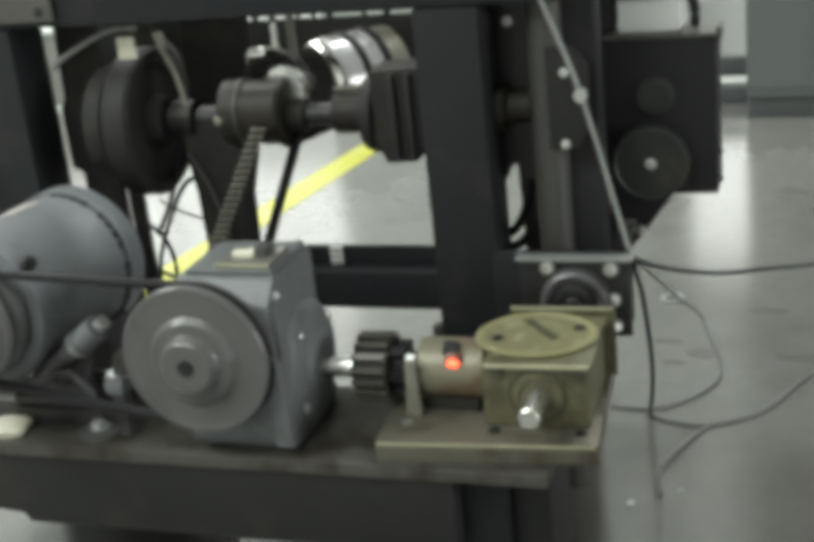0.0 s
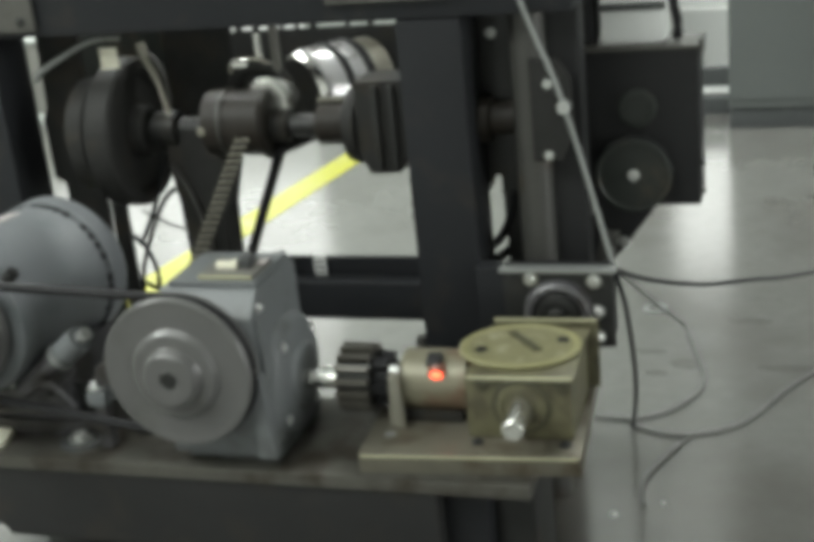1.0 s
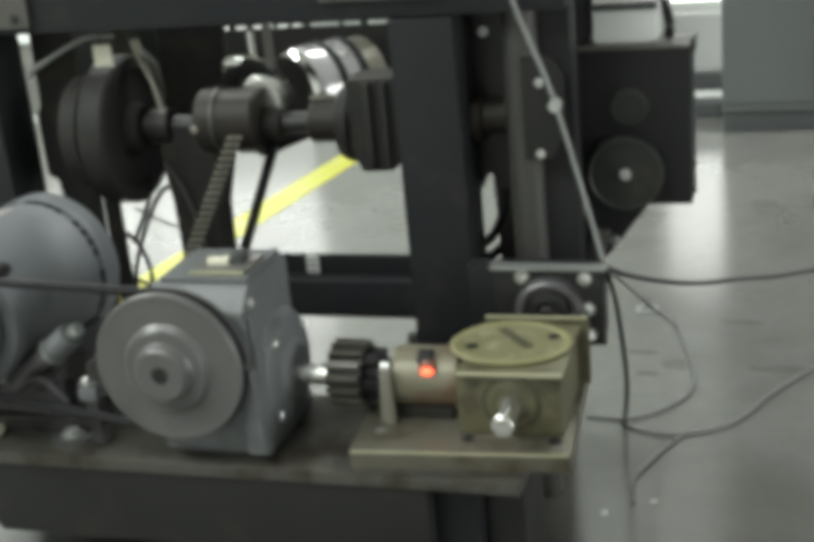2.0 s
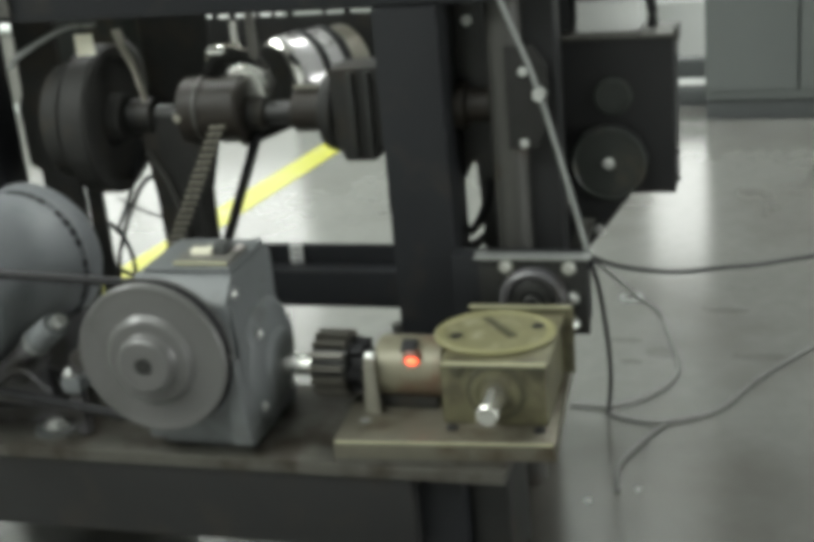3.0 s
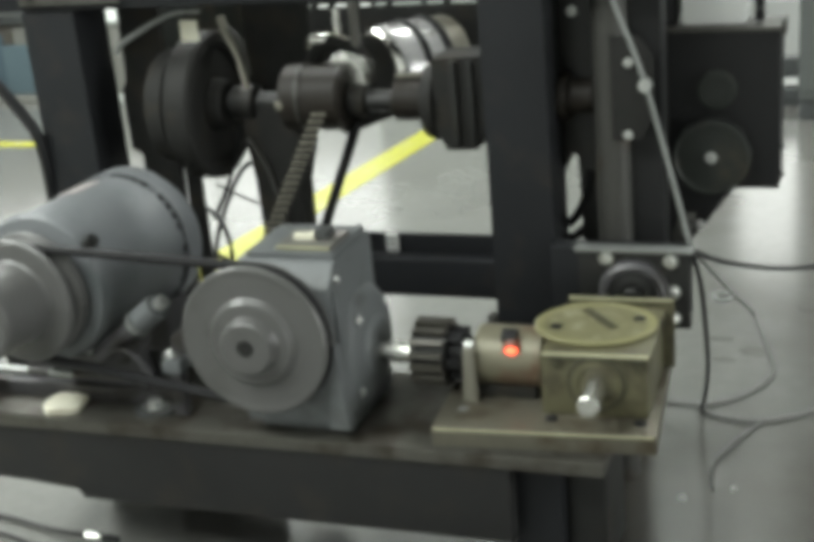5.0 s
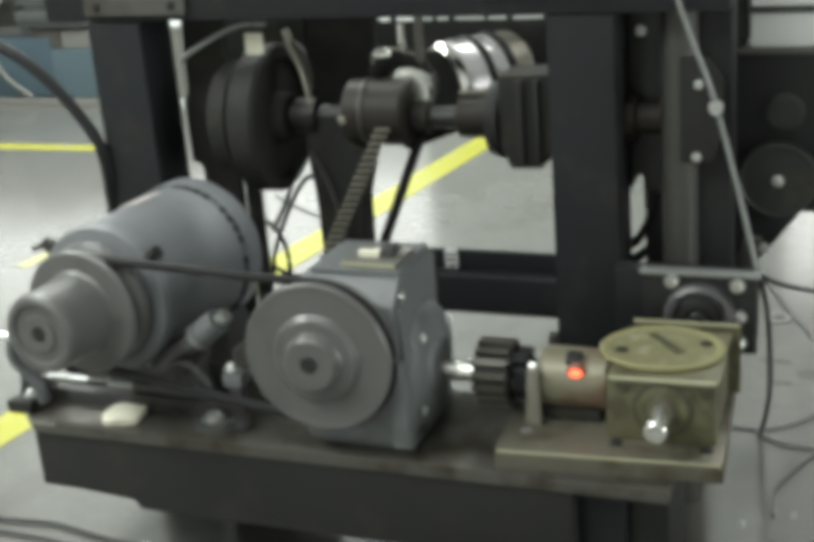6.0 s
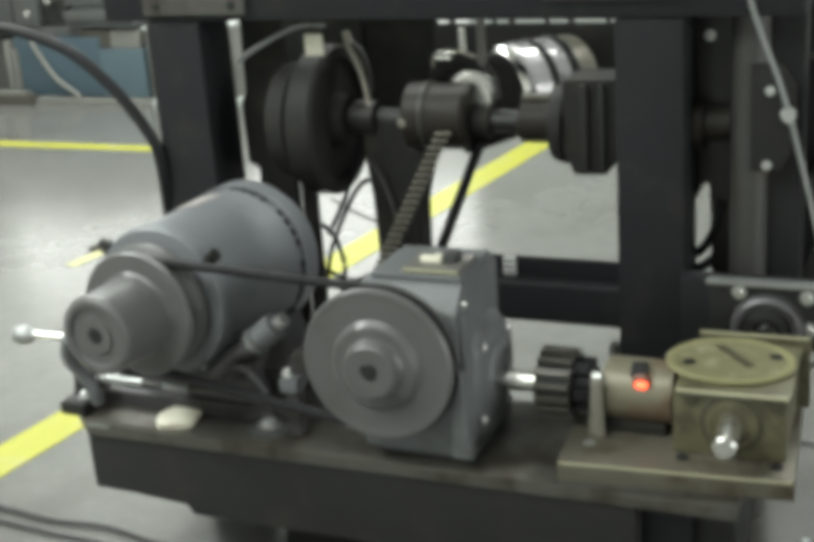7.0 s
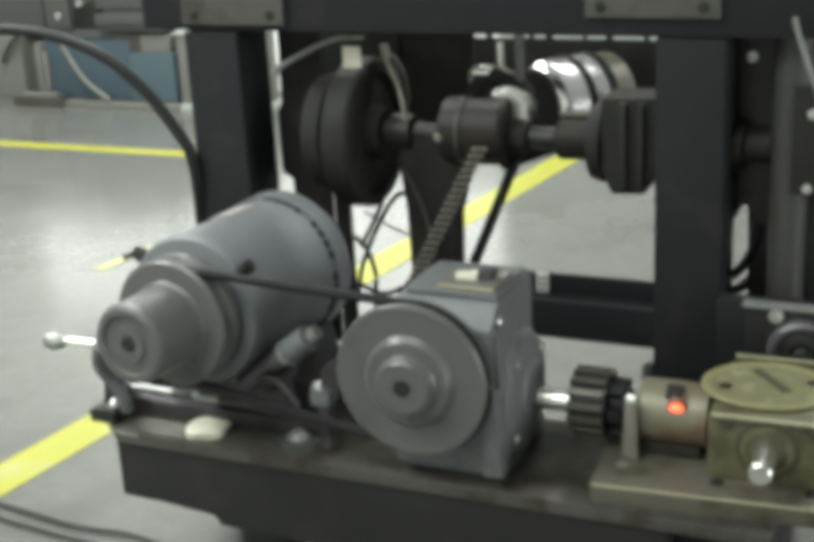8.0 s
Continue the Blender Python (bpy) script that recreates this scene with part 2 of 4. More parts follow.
def sweep(pts, r, seg=8, smooth=True, flat=1.0, bm=None):
    """A round (or flattened) bar along points."""
    bm = bm or bmesh.new()
    ps = spline(pts) if smooth else [Vector(p) for p in pts]
    rings = []
    up = Vector((0, 0, 1))
    for i, p in enumerate(ps):
        d = (ps[min(i + 1, len(ps) - 1)] - ps[max(i - 1, 0)]).normalized()
        side = d.cross(up)
        side = side.normalized() if side.length > 1e-3 else Vector((1, 0, 0))
        nrm = side.cross(d).normalized()
        rings.append([bm.verts.new(p + r * (math.cos(a) * side + flat * math.sin(a) * nrm)) for a in [2 * math.pi * k / seg for k in range(seg)]])
    for a, b in zip(rings, rings[1:]):
        for k in range(seg):
            bm.faces.new((a[k], a[(k + 1) % seg], b[(k + 1) % seg], b[k]))
    bm.faces.new(rings[0])
    bm.faces.new(rings[-1][::-1])
    return bm


def bolt(parent, at, axis="z", r=0.009, h=0.008, sign=1, mat=None, name="bolt"):
    """A hexagon head on a washer."""
    x, y, z = at
    p = {"x": x, "y": y, "z": z}[axis]
    bm = lathe(axis, at, [(p, r * 1.5), (p + sign * 0.002, r * 1.5), (p + sign * 0.0022, r * 1.3)], 16)
    lathe(axis, at, [(p + sign * 0.002, r), (p + sign * h * 0.85, r), (p + sign * h, r * 0.82)], 6, bm)
    return part(name, bm, mat or zinc, parent)


# ---- hall ----
def slab(name, x0, x1, y0, y1, z0, z1, mat, label, category, bevel=0.0):
    return single(name, box(x0, x1, y0, y1, z0, z1, bevel), mat, ((x0 + x1) / 2, (y0 + y1) / 2, z0), label, category, kind="structure")


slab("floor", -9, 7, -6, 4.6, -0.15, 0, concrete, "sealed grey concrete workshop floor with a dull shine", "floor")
bm = bmesh.new()
for x0, x1, z0, z1 in ((-9, -5.2, 0, 4.3), (-5.2, -1.82, 0, 0.50), (-5.2, -1.82, 1.6, 4.3), (-1.82, 0.02, 0, 4.3),
                       (0.02, 0.44, 0, 0.32), (0.02, 0.44, 1.15, 4.3), (0.44, 7, 0, 4.3)):
    box(x0, x1, 4.6, 4.8, z0, z1, 0, bm)
single("wall_north", bm, wall_white, (-1, 4.6, 0), "plain white painted workshop wall with window openings", "wall", kind="structure")


def hall_window(name, x0, x1, z0, z1, bars):
    w = thing(name, ((x0 + x1) / 2, 4.7, z0), "bright workshop window with pale frame", "window", kind="structure")
    for a, b_, c_, d_ in ((x0, x1, z0, z0 + 0.05), (x0, x1, z1 - 0.05, z1), (x0, x0 + 0.05, z0 + 0.05, z1 - 0.05), (x1 - 0.05, x1, z0 + 0.05, z1 - 0.05)):
        part("window_frame", box(a, b_, 4.66, 4.72, c_, d_, 0.003), tag_white, w)
    for k in range(1, bars):
        x = x0 + (x1 - x0) * k / bars
        part("window_bar", box(x - 0.02, x + 0.02, 4.67, 4.71, z0 + 0.05, z1 - 0.05, 0.003), tag_white, w)


hall_window("window_1", -5.2, -1.82, 0.50, 1.6, 3)
hall_window("window_2", 0.02, 0.44, 0.32, 1.15, 1)
sky = bpy.data.materials.new("overcast_sky")
sky.use_nodes = True
sky_b = sky.node_tree.nodes["Principled BSDF"]
sky_b.inputs["Base Color"].default_value = (0.5, 0.5, 0.5, 1)
sky_b.inputs["Emission Color"].default_value = (0.97, 1.0, 0.96, 1)
sky_b.inputs["Emission Strength"].default_value = 2.3
slab("backdrop", -9, 7, 5.3, 5.35, -0.1, 4.6, sky, "pale overcast daylight outside the windows", "sky")
slab("wall_south", -9, 7, -6.2, -6, 0, 4.3, wall_white, "plain white painted workshop wall", "wall")
slab("wall_west", -9.2, -9, -6.2, 4.8, 0, 4.3, wall_white, "plain white painted workshop wall", "wall")
# unseen wall; its opening is added to let the side fill in
bm = bmesh.new()
for y0, y1, z0, z1 in ((-6.2, -2.05, 0, 4.3), (-2.05, 0.45, 0, 0.9), (-2.05, 0.45, 2.3, 4.3), (0.45, 4.8, 0, 4.3)):
    box(7, 7.2, y0, y1, z0, z1, 0, bm)
single("wall_east", bm, wall_white, (7, -0.7, 0), "plain white workshop wall, unseen, with an opening added for the side fill", "wall", kind="structure")
slab("ceiling", -9.2, 7.2, -6.2, 4.8, 4.3, 4.4, roof, "plain white workshop ceiling", "ceiling")


def floor_line(x0, y0, x1, y1, w, mat=None):
    d = Vector((x1 - x0, y1 - y0)).normalized()
    s = Vector((-d.y, d.x)) * w / 2
    o = [(x0 + s.x, y0 + s.y), (x1 + s.x, y1 + s.y), (x1 - s.x, y1 - s.y), (x0 - s.x, y0 - s.y)]
    return single("floor_line", prism(o[::-1], "z", 0.0, 0.002, 0), mat or yellow, ((x0 + x1) / 2, (y0 + y1) / 2, 0),
                  "yellow marking tape stuck on the concrete floor", "floor marking", "floor lines", "structure")


floor_line(-1.623, -0.6, -1.08, 3.60, 0.13)
floor_line(-6.0, 3.15, -2.75, 3.15, 0.085)
floor_line(-2.25, 1.6, -2.12, 2.35, 0.05, faded_yellow)

# far things along the wall
cab = thing("wall_cabinet", (1.5, 3.55, 0), "tall green-grey steel cabinet on a dark plinth", "cabinet")
part("plinth", box(0.42, 2.8, 3.56, 4.3, 0.0, 0.09, 0.004), skirt, cab, "dark plinth")
# unseen upper part is made this tall to darken the near floor's reflection
part("body", box(0.42, 2.8, 3.535, 4.32, 0.09, 2.9, 0.008), cabinet_green, cab)
part("door", box(0.425, 0.785, 3.52, 3.534, 0.13, 2.88, 0.004), cabinet_green, cab)
part("door", box(0.80, 1.60, 3.52, 3.534, 0.13, 2.88, 0.004), cabinet_green, cab)
part("door", box(1.615, 2.79, 3.52, 3.534, 0.13, 2.88, 0.004), cabinet_green, cab)

low = thing("low_rail", (0.2, 3.9, 0), "dark steel rail lying at the foot of the wall", "rail")
part("bar", box(-0.25, 0.40, 3.80, 3.92, 0.0, 0.07), skirt, low)
part("upper_bar", box(-0.25, 0.40, 3.86, 3.94, 0.11, 0.19), skirt, low)
part("pale_edge", box(-0.25, 0.40, 3.855, 3.86, 0.08, 0.11, 0), tag_white, low, "pale edge strip")

bin_ = thing("blue_bench", (-3.9, 4.1, 0), "blue painted steel bench base with a pale skid", "workbench")
part("skid", box(-4.30, -3.46, 3.98, 4.04, 0.0, 0.035), bench_beige, bin_, "pale skid")
part("block", box(-4.56, -4.22, 3.95, 4.02, 0.0, 0.055), brown_wood, bin_, "brown wooden block")
part("block_top", box(-4.50, -4.26, 3.96, 4.02, 0.056, 0.075), bench_beige, bin_)
part("body", box(-4.37, -3.79, 4.06, 4.4, 0.04, 0.365), blue, bin_)
part("side_panel", box(-3.787, -3.50, 4.04, 4.4, 0.04, 0.302), light_blue, bin_)
part("leg", box(-4.425, -4.385, 4.03, 4.08, 0.075, 0.35), bench_beige, bin_, "pale leg")
part("leg", box(-4.375, -4.345, 4.03, 4.058, 0.075, 0.30), bench_beige, bin_, "pale leg")
part("hose", sweep([(-4.235, 4.04, 0.35), (-4.18, 4.04, 0.25), (-4.09, 4.03, 0.14), (-3.98, 4.02, 0.07), (-3.93, 4.01, 0.04)], 0.014), bench_beige, bin_, "pale hose")

sh = thing("bench_lathe", (-3.9, 4.2, 0.34), "grey and black small lathe standing on the blue bench", "machine")
part("brown_block", box(-3.915, -3.73, 4.07, 4.4, 0.303, 0.405, 0.008), brown_wood, sh, "brown block")
part("beige_block", box(-3.725, -3.53, 4.07, 4.4, 0.303, 0.40, 0.008), bench_beige, sh, "beige block")
part("bed", box(-4.36, -3.92, 4.08, 4.4, 0.367, 0.42, 0.01), machine_grey, sh)
part("headstock", box(-4.34, -4.17, 4.06, 4.4, 0.42, 0.75, 0.03), machine_grey, sh)
part("gear_case", box(-4.165, -3.99, 4.10, 4.4, 0.42, 0.75, 0.02), machine, sh)
part("carriage", box(-3.985, -3.55, 4.05, 4.38, 0.42, 0.455, 0.01), skirt, sh)
part("cross_slide", box(-3.98, -3.545, 4.03, 4.36, 0.456, 0.515, 0.012), machine_grey, sh)
part("slide_top", box(-3.93, -3.58, 4.05, 4.34, 0.516, 0.54, 0.006), skirt, sh)
part("tool_post", box(-3.97, -3.56, 4.04, 4.34, 0.541, 0.66, 0.015), machine_grey, sh)
part("chuck", lathe("x", (0, 4.22, 0.70), [(-3.99, 0.08), (-3.93, 0.08), (-3.92, 0.065)], 28), iron, sh)
part("dial", lathe("y", (-4.24, 0, 0.50), [(4.06, 0.022), (4.045, 0.020)], 16), bright, sh)
part("dial", lathe("y", (-4.08, 0, 0.575), [(4.10, 0.026), (4.04, 0.022)], 16), bright, sh)

ds = thing("wall_locker", (-3.2, 4.2, 0), "pale green-grey steel locker beside the blue bench", "locker")
part("body", box(-3.475, -2.98, 4.05, 4.25, 0.03, 0.405, 0.01), bench_beige, ds)
part("top", box(-3.49, -2.97, 4.04, 4.26, 0.406, 0.425, 0.004), pale_panel, ds, "bright top edge")
part("base", box(-3.50, -2.94, 4.0, 4.3, 0, 0.03, 0.005), pale_panel, ds)

gc = thing("grey_cabinet", (-5.2, 4.3, 0), "low grey steel cabinet with dark gear on top", "cabinet")
part("body", box(-6.4, -4.62, 4.15, 4.55, 0, 0.36, 0.01), bench_beige, gc)
part("top_gear", box(-6.4, -4.46, 4.2, 4.55, 0.36, 0.80, 0.03), machine_grey, gc)
part("pipe", sweep([(-4.74, 4.12, 0.22), (-4.68, 4.12, 0.31), (-4.60, 4.12, 0.38)], 0.012), machine, gc, "dark pipe")

lk_ = thing("grey_locker", (-1.1, 4.4, 0), "tall grey-green steel locker against the wall", "locker")
part("body", box(-1.66, -0.10, 4.15, 4.58, 0.05, 2.2, 0.01), pale_panel, lk_)
part("plinth", box(-1.64, -0.12, 4.18, 4.58, 0.0, 0.05, 0), skirt, lk_, "dark plinth")

# ---- machine frame ----
fr = thing("gantry", (-0.45, 0.5, 0), "black painted welded steel gantry with square columns", "gantry")
part("column", box(-1.02, -0.89, 0.45, 0.58, 0.0, 1.04, 0.008), black, fr)
part("column", box(0.0, 0.13, 0.45, 0.58, 0.0, 1.04, 0.008), black, fr)
part("top_beam", box(-1.12, 0.34, 0.45, 0.58, 1.042, 1.30, 0.006), black, fr)
part("cross_tube", box(-0.42, 0.12, 0.605, 0.69, 0.357, 0.445, 0.010), black, fr)
part("cross_rail", box(-0.40, 0.12, 0.655, 0.667, 0.4455, 0.488, 0.002), black, fr)
part("side_tube", box(0.132, 0.40, 0.40, 0.446, 0.42, 0.560, 0.006), black, fr)
part("foot_rail", box(-1.05, 0.16, 0.60, 0.70, 0.0, 0.06, 0.006), black, fr)
part("lug", box(-0.022, -0.002, 0.452, 0.478, 0.335, 0.385, 0.005), iron, fr, "small grey steel lug")
for x0, x1, z in ((-1.012, -0.768, 1.056), (-0.13, 0.12, 1.078)):
    pl = part("bolted_plate", box(x0, x1, 0.438, 0.448, z, z + 0.14, 0.003), plate_grey, fr, "beige-grey bolted plate")
    for bx in (x0 + 0.03, x1 - 0.03):
        bolt(pl, (bx, 0.438, z + 0.02), "y", 0.007, 0.006, -1, machine)
cr = part("tag", box(-0.306, -0.278, 0.646, 0.650, 0.4465, 0.491, 0.001), tag_white, fr, "white tag")
for k in range(3):
    part("tag_bar", box(-0.303, -0.281, 0.643, 0.6455, 0.452 + 0.013 * k, 0.456 + 0.013 * k, 0), machine, cr)

# right-hand post and pillow block
post = thing("steel_post", (0.24, 0.53, 0.0), "brown-grey round steel pipe post with zinc bolts", "post")
part("post", lathe("z", (0.238, 0.53, 0), [(0.0, 0.035), (1.35, 0.035)], 32), iron, post)
cl = part("clamp", prism([(0.245, 0.75), (0.30, 0.75), (0.325, 0.80), (0.325, 0.91), (0.30, 0.95), (0.245, 0.95)], "y", 0.485, 0.499), black_iron, post)
for bx, bz in ((0.276, 0.761), (0.280, 0.901), (0.307, 0.859)):
    bolt(cl, (bx, 0.485, bz), "y", 0.0062, 0.010, -1)
part("angle", box(0.270, 0.335, 0.53, 0.60, 0.30, 1.3, 0.003), blackbox, post)
part("strut", prism([(0.310, 0.44), (0.352, 0.44), (0.385, 0.56), (0.352, 0.56)], "y", 0.60, 0.63, 0.004), iron, post)

wb = thing("dark_web", (0.16, 0.60, 0.5), "dark steel web and hoses between column and post", "machine part")
part("web", prism([(0.10, 1.3), (0.205, 1.3), (0.205, 0.50), (0.158, 0.50), (0.156, 0.69), (0.146, 0.70), (0.128, 0.66), (0.10, 0.66)], "y", 0.585, 0.597, 0.002), machine, wb)
part("hose", sweep([(0.18, 0.584, 0.66), (0.165, 0.584, 0.60), (0.14, 0.598, 0.555), (0.11, 0.598, 0.53)], 0.010), rubber, wb)
part("hose", sweep([(0.185, 0.598, 0.58), (0.17, 0.598, 0.545), (0.14, 0.598, 0.515), (0.12, 0.598, 0.51)], 0.010), rubber, wb)
bolt(wb, (0.153, 0.585, 0.985), "y", 0.007, 0.012, -1)

pb = thing("flange_bearing", (0.3, 0.38, 0.41), "dark flange bearing bolted on a steel plate with bright bolts", "bearing")
part("plate", prism([(0.190, 0.425), (0.225, 0.405), (0.403, 0.405), (0.403, 0.560), (0.190, 0.560)], "y", 0.385, 0.398), machine, pb)
part("ledge", box(0.185, 0.410, 0.372, 0.402, 0.5615, 0.568, 0.001), rod_grey, pb, "bright ledge plate")
part("housing", lathe("y", (0.297, 0, 0.478), [(0.385, 0.068), (0.366, 0.065), (0.360, 0.058), (0.362, 0.050), (0.369, 0.046), (0.369, 0.001)], 40), slide_grey, pb)
part("bearing_seal", lathe("y", (0.297, 0, 0.478), [(0.3695, 0.045), (0.364, 0.040), (0.362, 0.024), (0.366, 0.020)], 32), machine, pb)
part("shaft_end", lathe("y", (0.297, 0, 0.478), [(0.40, 0.017), (0.352, 0.017), (0.350, 0.014)], 20), machine, pb)
for bx, bz in ((0.245, 0.544), (0.367, 0.542), (0.371, 0.480), (0.371, 0.427), (0.215, 0.44)):
    bolt(pb, (bx, 0.385, bz), "y", 0.0095, 0.013, -1)

rod = thing("diagonal_cable", (0.40, 0.42, 0.0), "thin grey control cable slanting down to the floor", "cable")
part("sleeve", sweep([(0.25, 0.42, 1.085), (0.262, 0.42, 1.042), (0.324, 0.42, 0.866), (0.401, 0.42, 0.555)], 0.005), rod_grey, rod)
part("ferrule", lathe("y", (0.322, 0, 0.872), [(0.41, 0.012), (0.432, 0.012)], 16), zinc, rod)

# dark drive box
dbx = thing("drive_box", (0.4, 0.8, 0.58), "flat black metal drive box with a round pulley guard", "machine box")
part("body", box(0.247, 0.538, 0.75, 0.862, 0.574, 0.905, 0.006), blackbox, dbx)
part("lid", box(0.240, 0.545, 0.743, 0.870, 0.905, 0.914, 0.003), plate_grey, dbx, "grey metal lid")
part("lid_lip", box(0.540, 0.548, 0.742, 0.800, 0.895, 0.925, 0.002), iron, dbx)
part("boss", lathe("y", (0.413, 0, 0.786), [(0.75, 0.04), (0.742, 0.04), (0.740, 0.032), (0.745, 0.03), (0.745, 0.001)], 32), darkgreen, dbx)
gd = part("pulley_guard", prism([(0.30, 0.45), (0.335, 0.438), (0.385, 0.50), (0.45, 0.585), (0.478, 0.62), (0.484, 0.66), (0.465, 0.705), (0.43, 0.729), (0.39, 0.731), (0.35, 0.713), (0.327, 0.675), (0.315, 0.56)], "y", 0.715, 0.749, 0.006), blackbox, dbx)
part("rim", lathe("y", (0.405, 0, 0.652), [(0.715, 0.079), (0.706, 0.079), (0.704, 0.074), (0.710, 0.07), (0.710, 0.001)], 44), darkgreen, gd)
bolt(gd, (0.405, 0.710, 0.652), "y", 0.0085, 0.010, -1)
bolt(gd, (0.378, 0.715, 0.505), "y", 0.008, 0.008, -1)
for z in (0.60, 0.66, 0.90):
    bolt(dbx, (0.538, 0.775, z), "x", 0.006, 0.008, 1, machine)
part("stand", box(0.18, 0.25, 0.72, 0.82, 0.0, 0.80, 0.006), blackbox, dbx)

top = thing("control_head", (0.42, 0.81, 0.914), "pale grey machine head with dark lead on the drive box", "machine")
part("body", box(0.340, 0.472, 0.765, 0.862, 0.914, 1.12, 0.015), tag_white, top)
part("band", box(0.338, 0.474, 0.760, 0.766, 0.985, 1.0, 0.002), machine_grey, top)
part("lead", sweep([(0.492, 0.80, 0.918), (0.494, 0.80, 0.95), (0.486, 0.80, 1.0), (0.494, 0.80, 1.08)], 0.010), rubber, top)
part("dark_side", box(0.255, 0.330, 0.765, 0.865, 0.914, 1.12, 0.02), blackbox, top)

# ---- rear drive ----
fly = thing("flywheel_shaft", (-0.4, 0.60, 0.63), "dark iron flywheel and line shaft with a bearing housing", "flywheel")
part("wheel", lathe("x", (0, 0.60, 0.80), [(-0.706, 0.05), (-0.706, 0.156), (-0.70, 0.163), (-0.652, 0.163), (-0.646, 0.157), (-0.646, 0.135), (-0.658, 0.13), (-0.658, 0.06), (-0.63, 0.055), (-0.625, 0.05), (-0.625, 0.001)], 56), black_iron, fly)
part("rear_disc", lathe("x", (0, 0.60, 0.80), [(-0.775, 0.10), (-0.77, 0.125), (-0.73, 0.13), (-0.72, 0.12)], 44), black_iron, fly)
part("shaft", lathe("x", (0, 0.60, 0.805), [(-0.80, 0.024), (-0.02, 0.024)], 28), machine, fly)
part("collar", lathe("x", (0, 0.60, 0.805), [(-0.61, 0.038), (-0.56, 0.04), (-0.555, 0.034)], 28), machine, fly)
part("journal", lathe("x", (0, 0.60, 0.808), [(-0.49, 0.044), (-0.485, 0.048), (-0.44, 0.048), (-0.435, 0.044)], 30), machine, fly)
part("sleeve", lathe("x", (0, 0.60, 0.808), [(-0.232, 0.04), (-0.228, 0.045), (-0.15, 0.045), (-0.145, 0.04)], 30), brown_iron, fly)
hg = part("bearing_housing", prism([(-0.125, 0.775), (-0.10, 0.72), (-0.035, 0.722), (-0.008, 0.765), (-0.008, 0.915), (-0.12, 0.912)], "y", 0.51, 0.62, 0.008), black_iron, fly)
part("flange", lathe("x", (0, 0.58, 0.81), [(-0.158, 0.045), (-0.152, 0.075), (-0.135, 0.082), (-0.125, 0.082)], 36), black_iron, hg)
part("rib", box(-0.082, -0.068, 0.498, 0.51, 0.735, 0.905, 0.003), machine, hg)
part("rib", box(-0.045, -0.034, 0.498, 0.51, 0.735, 0.905, 0.003), machine, hg)
part("bearing_cap", lathe("x", (0, 0.56, 0.82), [(0.131, 0.05), (0.15, 0.048), (0.155, 0.035), (0.200, 0.033), (0.204, 0.025)], 28), brown_iron, fly)

sp = thing("sprocket", (-0.38, 0.6, 0.74), "oily chain sprocket on the line shaft", "sprocket")
bm = bmesh.new()
lathe("x", (0, 0.60, 0.805), [(-0.352, 0.054), (-0.35, 0.060), (-0.345, 0.060), (-0.343, 0.054)], 36, bm)
for i in range(22):
    a = 2 * math.pi * i / 22
    prism([(0.60 + 0.058 * math.cos(a - 0.09), 0.805 + 0.058 * math.sin(a - 0.09)), (0.60 + 0.058 * math.cos(a + 0.09), 0.805 + 0.058 * math.sin(a + 0.09)),
           (0.60 + 0.070 * math.cos(a + 0.03), 0.805 + 0.070 * math.sin(a + 0.03)), (0.60 + 0.070 * math.cos(a - 0.03), 0.805 + 0.070 * math.sin(a - 0.03))], "x", -0.351, -0.344, 0, bm)
part("toothed_ring", bm, machine, sp)
part("hub", lathe("x", (0, 0.60, 0.805), [(-0.36, 0.036), (-0.30, 0.036), (-0.295, 0.03)], 28), black_iron, sp)
part("drum", lathe("x", (0, 0.59, 0.818), [(-0.478, 0.05), (-0.472, 0.070), (-0.43, 0.072), (-0.42, 0.069), (-0.345, 0.069), (-0.338, 0.063), (-0.336, 0.03)], 40), brown_iron, sp)
part("case_rim", lathe("x", (0, 0.59, 0.818), [(-0.436, 0.071), (-0.434, 0.0745), (-0.428, 0.0745), (-0.426, 0.071)], 40), iron, sp, "worn paler rim")
part("grease_nut", lathe("y", (-0.470, 0, 0.815), [(0.535, 0.012), (0.522, 0.011), (0.519, 0.007)], 12), beige_light, sp, "worn steel nut")

ch = thing("drive_chain", (-0.45, 0.5, 0.48), "oily roller chain running down behind the gearbox", "chain")
lk = box(-0.0155, 0.0155, -0.005, 0.004, -0.0040, 0.0040, 0.001)
lathe("x", (0, 0, 0), [(-0.0165, 0.0028), (0.0165, 0.0028)], 8, lk)
link_mesh = mesh_of("link", lk, chain_steel, Vector((0, 0, 0)))
a, b = Vector((-0.372, 0.50, 0.80)), Vector((-0.535, 0.50, 0.50))
nlinks = 21
for i in range(nlinks):
    ob = new("link", link_mesh)
    ob.parent = ch
    p = a.lerp(b, i / (nlinks - 1)) - ORG[ch]
    ob.matrix_basis = Matrix.Translation(p) @ pose(0, 0, 0, 0, 0, 8)
